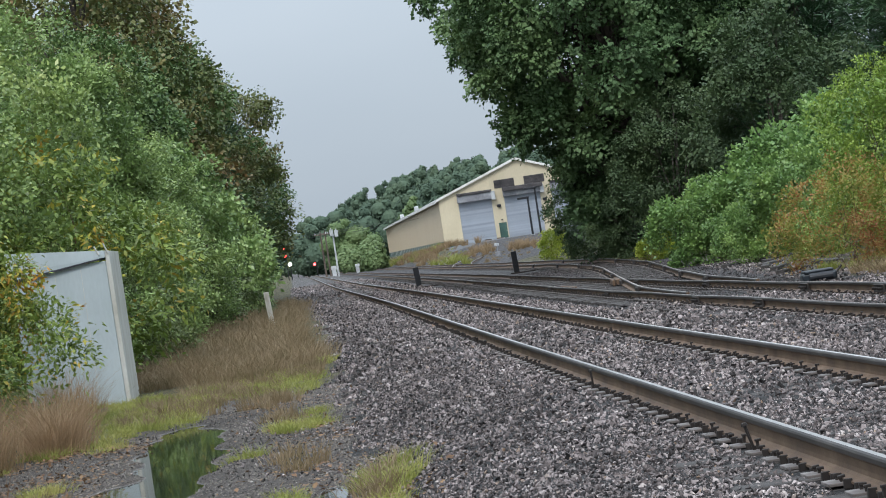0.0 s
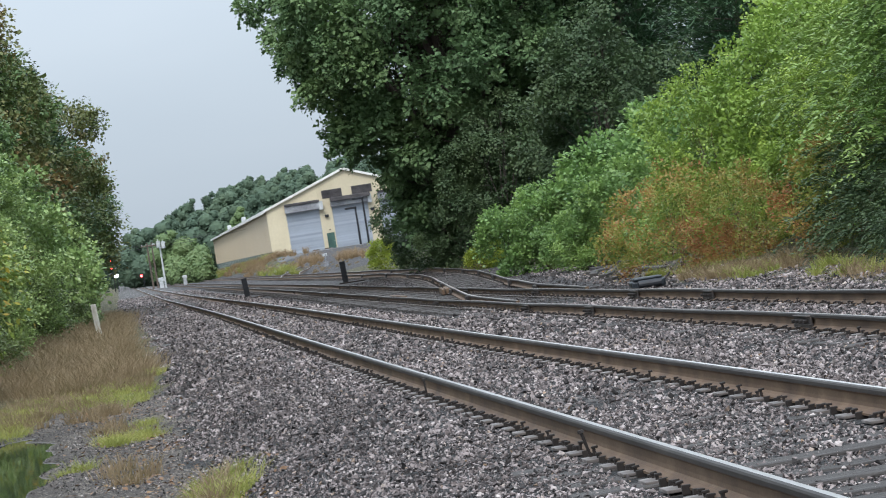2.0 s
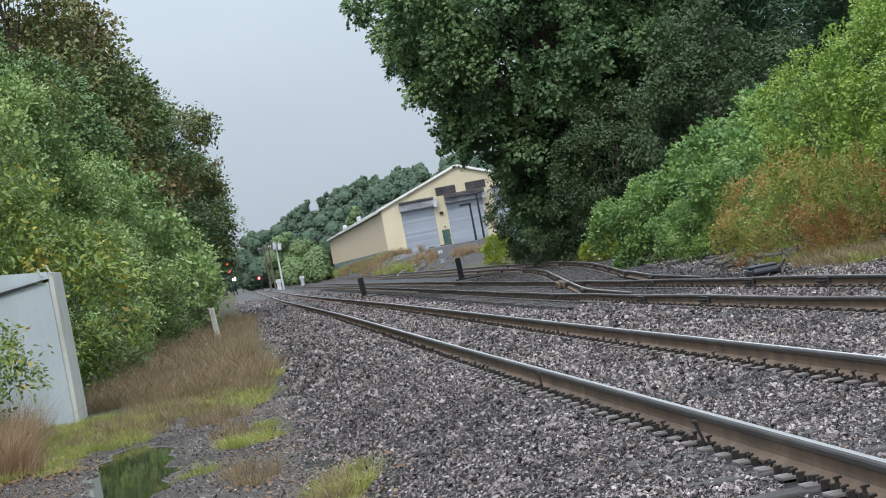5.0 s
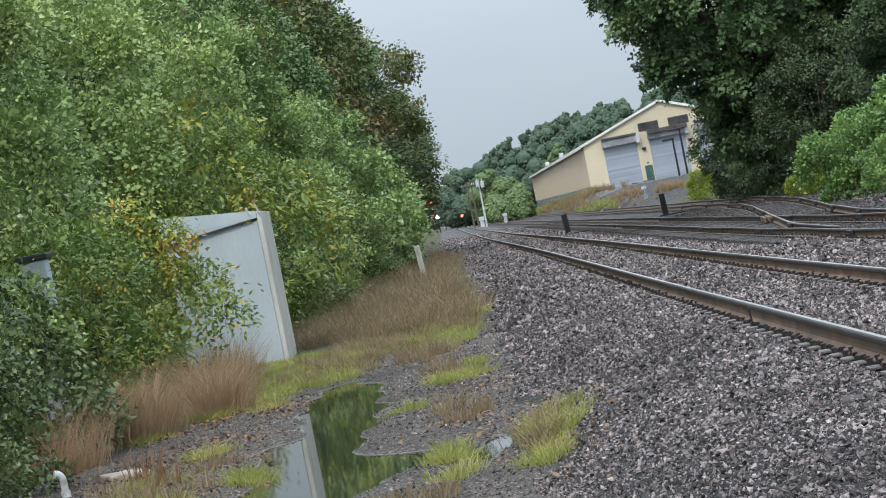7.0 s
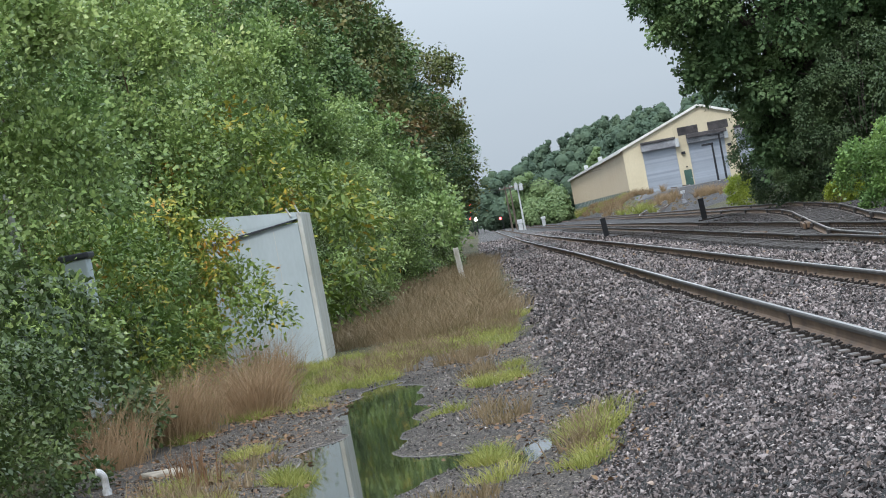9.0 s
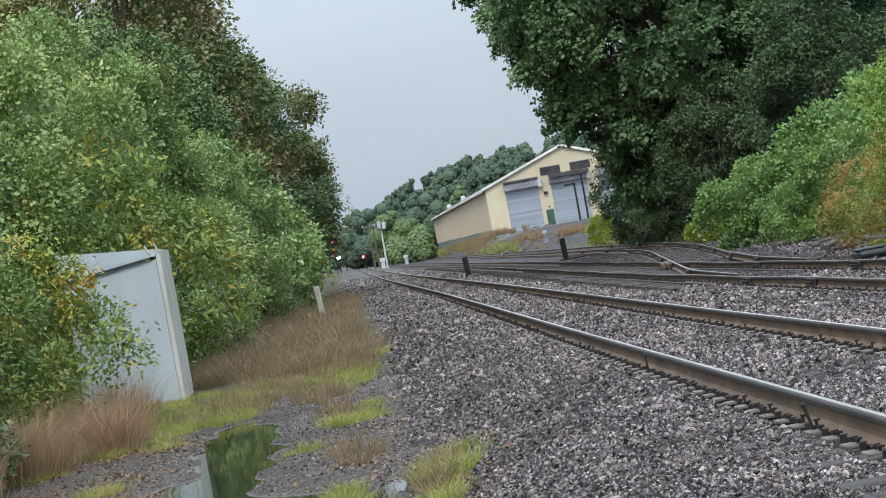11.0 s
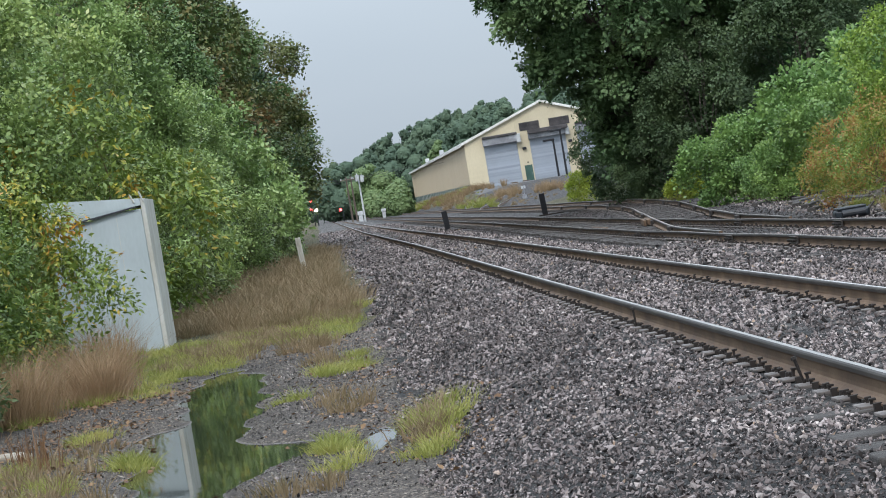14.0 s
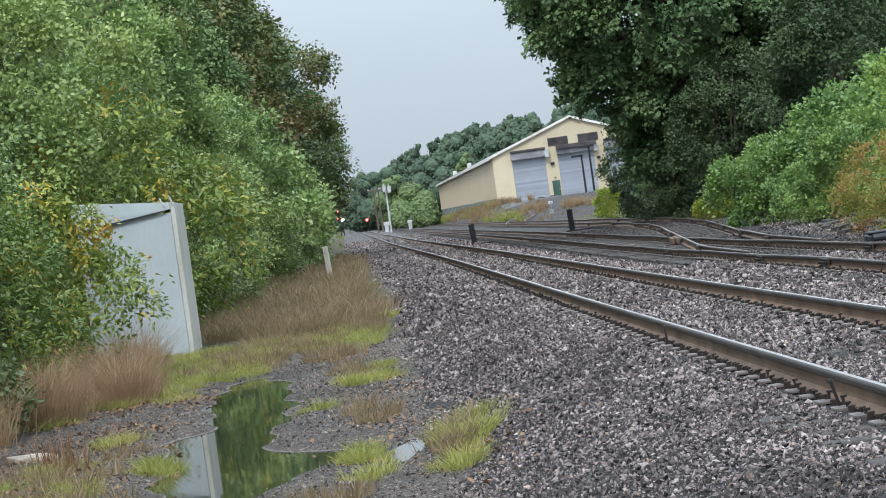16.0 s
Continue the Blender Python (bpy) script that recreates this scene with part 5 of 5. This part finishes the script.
stand(shade_low, [(13.69, 40.63, 1.126, 0), (14.14, 36.99, 1.266, 60), (12.79, 39.75, 0.788, 130), (14.59, 44.92, 1.266, 220), (13.46, 42.79, 1.196, 300), (12.45, 37.5, 0.619, 20), (11.89, 22.75, 0.676, 90), (12.79, 31.08, 0.901, 170), (13.01, 38.51, 0.788, 270)])


# far woods on the rise and along the shed
def bodies(rows):
    """The dense inside of each lobe, as small facets on a squat ball."""
    a, b = np.linspace(0, 2 * math.pi, 11), np.linspace(-1.3, 1.5, 7)
    ball = np.stack([np.outer(np.cos(b), np.cos(a)), np.outer(np.cos(b), np.sin(a)), np.outer(np.sin(b), np.ones(11))], -1)
    f = np.stack([ball[:-1, :-1], ball[:-1, 1:], ball[1:, 1:], ball[1:, :-1]], 2).reshape(-1, 4, 3)
    return (f[None] * rows[:, None, None, 3:] * 0.88 + rows[:, None, None, :3]).reshape(-1, 4, 3)


def woods(name, label, seed, spots, material, leaf, per):
    rs = np.random.default_rng(seed)
    out = []
    for x, y, h, r in spots:
        z = float(ground_z(x, y))
        n = 9
        rows = np.array(lobed(rs, h, r, n, 0.12))
        rows[:, :3] += (x, y, z)
        w = rows[:, 3] * rows[:, 5]
        k = rs.choice(n, per, p=w / w.sum())
        d = unit(rs.normal(size=(per, 3)))
        d[:, 1] = -abs(d[:, 1])
        p = rows[k, :3] + d * rows[k, 3:] * (0.8 + 0.25 * rs.random(per))[:, None]
        ax = unit(rs.normal(size=(per, 3)))
        ln = leaf * (0.6 + 0.8 * rs.random(per))
        out.append(bodies(rows))
        out.append(blades(p - ax * ln[:, None] * 0.5, ax, unit(np.array([0, 0, 0.45]) + d + rs.normal(size=(per, 3)) * 0.15), ln, ln * 0.85))
    ob = new(name, quads(name, np.concatenate(out), M[material]))
    return tagged(ob, label, "woods", kind="stuff")


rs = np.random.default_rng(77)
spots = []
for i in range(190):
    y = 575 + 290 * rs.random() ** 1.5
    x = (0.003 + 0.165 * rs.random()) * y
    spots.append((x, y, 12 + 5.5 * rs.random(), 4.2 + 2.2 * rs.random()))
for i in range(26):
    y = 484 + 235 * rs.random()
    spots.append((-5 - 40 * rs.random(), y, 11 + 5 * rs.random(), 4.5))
woods("far_woods", "grey-green woods on the far rise with haze tinted into the leaves", 5, spots, "leaf_far_haze", 0.75, 900)
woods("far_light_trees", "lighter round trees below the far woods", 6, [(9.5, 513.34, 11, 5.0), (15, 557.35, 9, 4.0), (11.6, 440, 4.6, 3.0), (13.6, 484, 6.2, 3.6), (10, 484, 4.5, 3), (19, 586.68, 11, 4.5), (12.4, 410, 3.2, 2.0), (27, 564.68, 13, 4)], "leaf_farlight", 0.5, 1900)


# ---- grass ----
def grass(name, label, seed, patches, material, height, lean, width=0.006, loose=0.07):
    """Blades in patches: rows of x, y, half-widths, count."""
    rs = np.random.default_rng(seed)
    rows = []
    for x, y, a, b, n in patches:
        tufts = max(3, n // 45)
        tc = unit(rs.normal(size=(tufts, 2))) * np.sqrt(rs.random((tufts, 1))) * (a, b) + (x, y)
        th = 0.5 + 0.7 * rs.random(tufts)
        k = rs.integers(0, tufts, n)
        p = tc[k] + rs.normal(size=(n, 2)) * loose
        base = np.column_stack([p, ground_z(p[:, 0], p[:, 1]) - 0.02])
        h = height * th[k] * (0.45 + 0.65 * rs.random(n))
        out = rs.normal(size=(n, 2)) * lean * 0.5 + unit(p - tc[k]) * lean * 0.6
        tip = base + np.column_stack([out * h[:, None], h])
        mid = (base + tip) / 2 + np.column_stack([-out * h[:, None] * 0.15, h * 0.08])
        side = unit(np.column_stack([rs.normal(size=(n, 2)) * (1, 0.4), np.zeros(n)])) * width
        rows.append(np.stack([base - side, base + side, mid + side * 0.8, mid - side * 0.8], 1))
        rows.append(np.stack([mid - side * 0.8, mid + side * 0.8, tip + side * 0.15, tip - side * 0.15], 1))
    ob = new(name, quads(name, np.concatenate(rows), M[material]))
    return tagged(ob, label, "grass", kind="stuff")


grass("tall_brown_grass", "tall dry brown grass before the hut", 61, [(-2.88, 30.9, 0.24, 0.7, 1700), (-3.62, 29.1, 0.34, 0.85, 1700), (-3.3, 33.6, 0.5, 1.3, 900), (-4.1, 26.4, 0.35, 0.9, 900), (-3.7, 39.6, 0.5, 1.6, 700)], "grass_brown", 0.76, 0.7, 0.0034, 0.13)
grass("far_brown_grass", "dry reddish grass along the bank", 62, [(-2.5, 49.13, 0.9, 3.23, 2500), (-1.1, 49.87, 1.3, 5.87, 5500), (-1.4, 58.67, 1.5, 5.87, 5500), (-1.2, 68.93, 1.4, 7.33, 5000), (-1.0, 83.6, 1.2, 8.8, 3500), (-0.2, 55.73, 0.5, 7.33, 2500), (0.2, 48.4, 0.35, 2.05, 1200), (-0.4, 102.67, 0.8, 11.73, 2000)], "grass_brown", 0.4, 0.8, 0.005, 0.2)
grass("green_grass", "short yellow-green grass on damp ground", 63, [(-1.9, 36.08, 0.8, 3.81, 5500), (-2.2, 31.97, 0.35, 2.35, 1500), (-2.5, 41.6, 0.45, 1.6, 2600), (-2.75, 38.8, 0.35, 2.0, 1800), (-3.2, 42.9, 0.6, 0.6, 900), (-0.9, 41.36, 1.1, 3.81, 6000), (0.1, 41.8, 0.4, 5.28, 2600), (0.15, 28.75, 0.34, 0.88, 1500), (0.88, 19.65, 0.2, 1.32, 2300), (0.03, 19.4, 0.16, 0.5, 900), (0.72, 17.6, 0.14, 0.4, 500), (0.08, 17.7, 0.13, 0.3, 250), (-2.95, 30.2, 0.3, 0.5, 700), (-3.5, 28.4, 0.3, 0.5, 500), (-1.65, 20.9, 0.13, 0.5, 900), (-2.3, 24.2, 0.16, 0.5, 700), (-2.6, 21.9, 0.25, 0.5, 600), (0.35, 31.53, 0.1, 0.88, 250), (-2.3, 19.36, 0.2, 0.73, 500), (-0.35, 25.23, 0.15, 0.59, 250), (0.6, 46.93, 0.15, 0.88, 400), (-2.9, 20.83, 0.4, 0.88, 500)], "grass_green", 0.14, 0.95, 0.0032)
grass("tan_grass", "thin tan grass among the green", 66, [(-0.8, 42.53, 1.2, 3.81, 3500), (-1.7, 37.4, 0.9, 3.52, 2500), (0.2, 45.47, 0.4, 4.4, 1500), (-0.3, 36.08, 0.4, 2.05, 700), (0.75, 19.3, 0.2, 1.2, 400), (-0.1, 30.51, 0.3, 1.76, 350), (-2.4, 21.27, 0.7, 2.35, 500), (-2.5, 19.2, 0.5, 1.2, 700), (-1.95, 17.6, 0.4, 0.8, 450), (-0.2, 16.6, 0.35, 0.6, 220), (0.3, 23.76, 0.35, 1.76, 250)], "grass_brown", 0.2, 0.6, 0.005)
grass("straw_grass", "pale straw and weeds below the right bushes", 64, [(10.98, 44.59, 0.56, 2.31, 1200), (11.1, 34.68, 0.56, 2.65, 900), (10.87, 28.07, 0.56, 2.65, 900), (11.89, 43.46, 0.68, 2.48, 900), (12.22, 36.34, 0.79, 2.97, 400), (11.77, 30.55, 0.68, 2.65, 600), (14.0, 105.6, 0.8, 8.8, 1500), (17.5, 220, 2, 23.47, 1500), (15.6, 264.01, 2.5, 29.33, 1500), (17.8, 315.34, 1.2, 36.67, 3000)], "grass_brown", 0.26, 0.8, 0.007)
grass("bank_weeds", "green weeds on the far bank", 65, [(11.32, 25.59, 0.79, 2.97, 900), (11.21, 31.38, 0.68, 2.97, 1400), (11.43, 37.98, 0.68, 2.97, 900), (11.1, 43.93, 0.56, 2.31, 900), (11.89, 50.37, 1.13, 2.65, 1200), (12.67, 33.86, 1.01, 4.13, 1600), (12.9, 41.29, 1.01, 4.95, 600), (12.56, 28.9, 1.01, 3.3, 1000), (16.5, 293.34, 2.0, 44, 1500), (13.69, 59.45, 1.69, 4.95, 1200)], "grass_green", 0.2, 0.8, 0.008)

# ---- crushed stone ----
RAILS = (2.91, 2.91 + GAUGE, A2, A2 + GAUGE)


def stones(name, label, seed, x0, x1, y0, y1, per_m2, size, material, keep=lambda x, y: x > -99):
    rs = np.random.default_rng(seed)
    n = int((x1 - x0) * (y1 - y0) * per_m2)
    x, y = x0 + (x1 - x0) * rs.random(n), y0 + (y1 - y0) * rs.random(n)
    ok = keep(x, y)
    for r in RAILS:
        ok &= np.abs(x - r) > 0.1 + 0.08 * rs.random(n)
    gap = (np.abs(x - 2.9 - GAUGE / 2) < 0.62) & (y < 19)
    ok &= ~(gap & (rs.random(n) < 0.2))
    x, y = x[ok], y[ok]
    s = size * (0.4 + 1.2 * rs.random(len(x)) ** 2.5)
    z = ground_z(x, y) + s * (-0.15 + 1.15 * rs.random(len(x)) ** 1.4)
    ob = new(name, lumps(name, np.column_stack([x, y, z]), s, rs, M[material]))
    return tagged(ob, label, "gravel", kind="stuff")


def on_bed(x, y):
    """The stretch of the ballast that can be looked at, but for the dark yard beside the siding."""
    toe = x > 0.72 + 2 * bend(y) + 0.25 * np.sin(y * 1.7) * np.sin(y * 0.6 + x)
    return toe & (x < 0.9 + 0.375 * y) & (y > 9.0 - 0.5 * (x - 0.7)) & ((x < 6.2) | (y < 46 + 3 * np.sin(x * 3)))


def crest(x, y):
    """The bed without most of the shoulder's face."""
    return on_bed(x, y) & ~(face(x, y) & (np.sin(x * 971 + y * 517) > -0.5))


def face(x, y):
    """The shoulder's steep face, where the stones are darker."""
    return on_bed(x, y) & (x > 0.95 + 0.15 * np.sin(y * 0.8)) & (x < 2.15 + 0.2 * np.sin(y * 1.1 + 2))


stones("ballast_stones", "grey crushed ballast stones beside the rail", 71, 0.5, 7.2, 7.6, 17.6, 2000, 0.0135, "stone", crest)
stones("ballast_stones", "grey crushed ballast stones between the tracks", 72, 0.5, 10.0, 17.6, 30.8, 700, 0.019, "stone", crest)
stones("ballast_stones", "grey crushed ballast stones further along", 73, 0.5, 11.4, 30.8, 55.73, 230, 0.027, "stone", crest)
stones("ballast_stones", "grey ballast stones far along the line", 76, 0.5, 6.6, 55.73, 110, 85, 0.034, "stone", crest)
stones("ballast_stones", "grey ballast stones towards the shed", 79, -0.8, 7.0, 110, 230, 12, 0.055, "stone", on_bed)
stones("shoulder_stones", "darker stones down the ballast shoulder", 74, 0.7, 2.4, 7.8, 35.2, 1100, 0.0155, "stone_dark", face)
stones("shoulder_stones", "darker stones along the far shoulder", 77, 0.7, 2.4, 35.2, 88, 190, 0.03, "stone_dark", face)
stones("verge_stones", "pale gravel beyond the turnout", 82, 8.5, 15.0, 44, 84, 75, 0.03, "stone", lambda x, y: (x > 5.6 + 0.088 * y) & (x < 7.2 + 0.1 * y))
stones("yard_cinders", "dark cinders between the turnout's rails", 80, 5.6, 13.4, 44, 112, 60, 0.028, "cinder", lambda x, y: (x < 5.6 + 0.088 * y) & ((x > 6.2) | (y > 60)))
stones("dirt_pebbles", "wet pebbles in the cinder dirt", 75, -3.4, 1.0, 14.5, 35.2, 330, 0.0115, "pebble", lambda x, y: ground_z(x, y) > WATER + 0.004)
stones("spilt_ballast", "pale gravel spilt on the dirt below the ballast", 78, -0.6, 0.9, 16, 52, 150, 0.0145, "stone", lambda x, y: (ground_z(x, y) > WATER + 0.01) & (np.sin(x * 3.1 + y * 0.9) + np.sin(y * 0.53 + x) > 0.1))


def litter(name, label, seed, patches, material, size):
    """Fallen leaves and bits lying flat in patches."""
    rs = np.random.default_rng(seed)
    rows = []
    for x, y, a, b, n in patches:
        p = rs.normal(size=(n, 2)) * (a, b) * 0.5 + (x, y)
        base = np.column_stack([p, ground_z(p[:, 0], p[:, 1]) + 0.012 + 0.01 * rs.random(n)])
        ax = unit(np.column_stack([rs.normal(size=(n, 2)), rs.normal(size=n) * 0.25]))
        up = unit(np.array([0, 0, 1.0]) + rs.normal(size=(n, 3)) * 0.3)
        ln = size * (0.5 + rs.random(n))
        rows.append(blades(base, ax, up, ln, ln * 0.6))
    ob = new(name, quads(name, np.concatenate(rows), M[material]))
    return tagged(ob, label, "leaf litter", kind="stuff")


litter("leaf_litter", "brown fallen leaves on the wet dirt", 81, [(-2.75, 29.9, 0.3, 0.9, 260), (-3.3, 28.3, 0.4, 0.8, 200), (-2.4, 25.23, 0.8, 2.35, 600), (-2.0, 30.07, 0.5, 2.2, 300), (-2.4, 20.83, 1.0, 2.64, 700), (0.4, 21.27, 0.8, 3.52, 350), (0.2, 27.13, 0.7, 4.4, 300), (0.9, 18.04, 0.4, 2.05, 250), (-0.2, 35.2, 1.0, 2.93, 300), (11.4, 34, 0.9, 9, 900), (11.9, 45, 0.9, 7, 600), (-3.2, 23.5, 0.8, 2.5, 400)], "litter", 0.05)
grass("dead_stalks", "dark dead weed stalks standing in damp dirt", 69, [(-2.75, 22.2, 0.2, 0.5, 40), (-2.45, 21.5, 0.2, 0.4, 25)], "litter", 0.4, 0.2, 0.006)
grass("shed_weeds", "tall weeds and brush below the shed wall", 67, [(18.0, 318, 1.0, 8, 2000), (17.2, 345, 1.2, 25, 4500), (16.6, 400, 1.4, 40, 2000), (19.6, 322, 1.0, 3, 500), (15.6, 290, 1.6, 25, 900), (20.5, 300, 1.5, 12, 500), (21.0, 228, 1.6, 10, 1500), (18.2, 250, 1.8, 12, 1500)], "grass_brown", 0.85, 0.7, 0.013)
grass("shed_brush", "green brush at the shed's foot", 68, [(18.2, 322, 0.8, 5, 1200), (17.0, 360, 1.0, 25, 1200), (16.2, 430, 1.2, 40, 1200), (15.0, 250, 1.5, 30, 900)], "grass_green", 0.85, 0.8, 0.018)
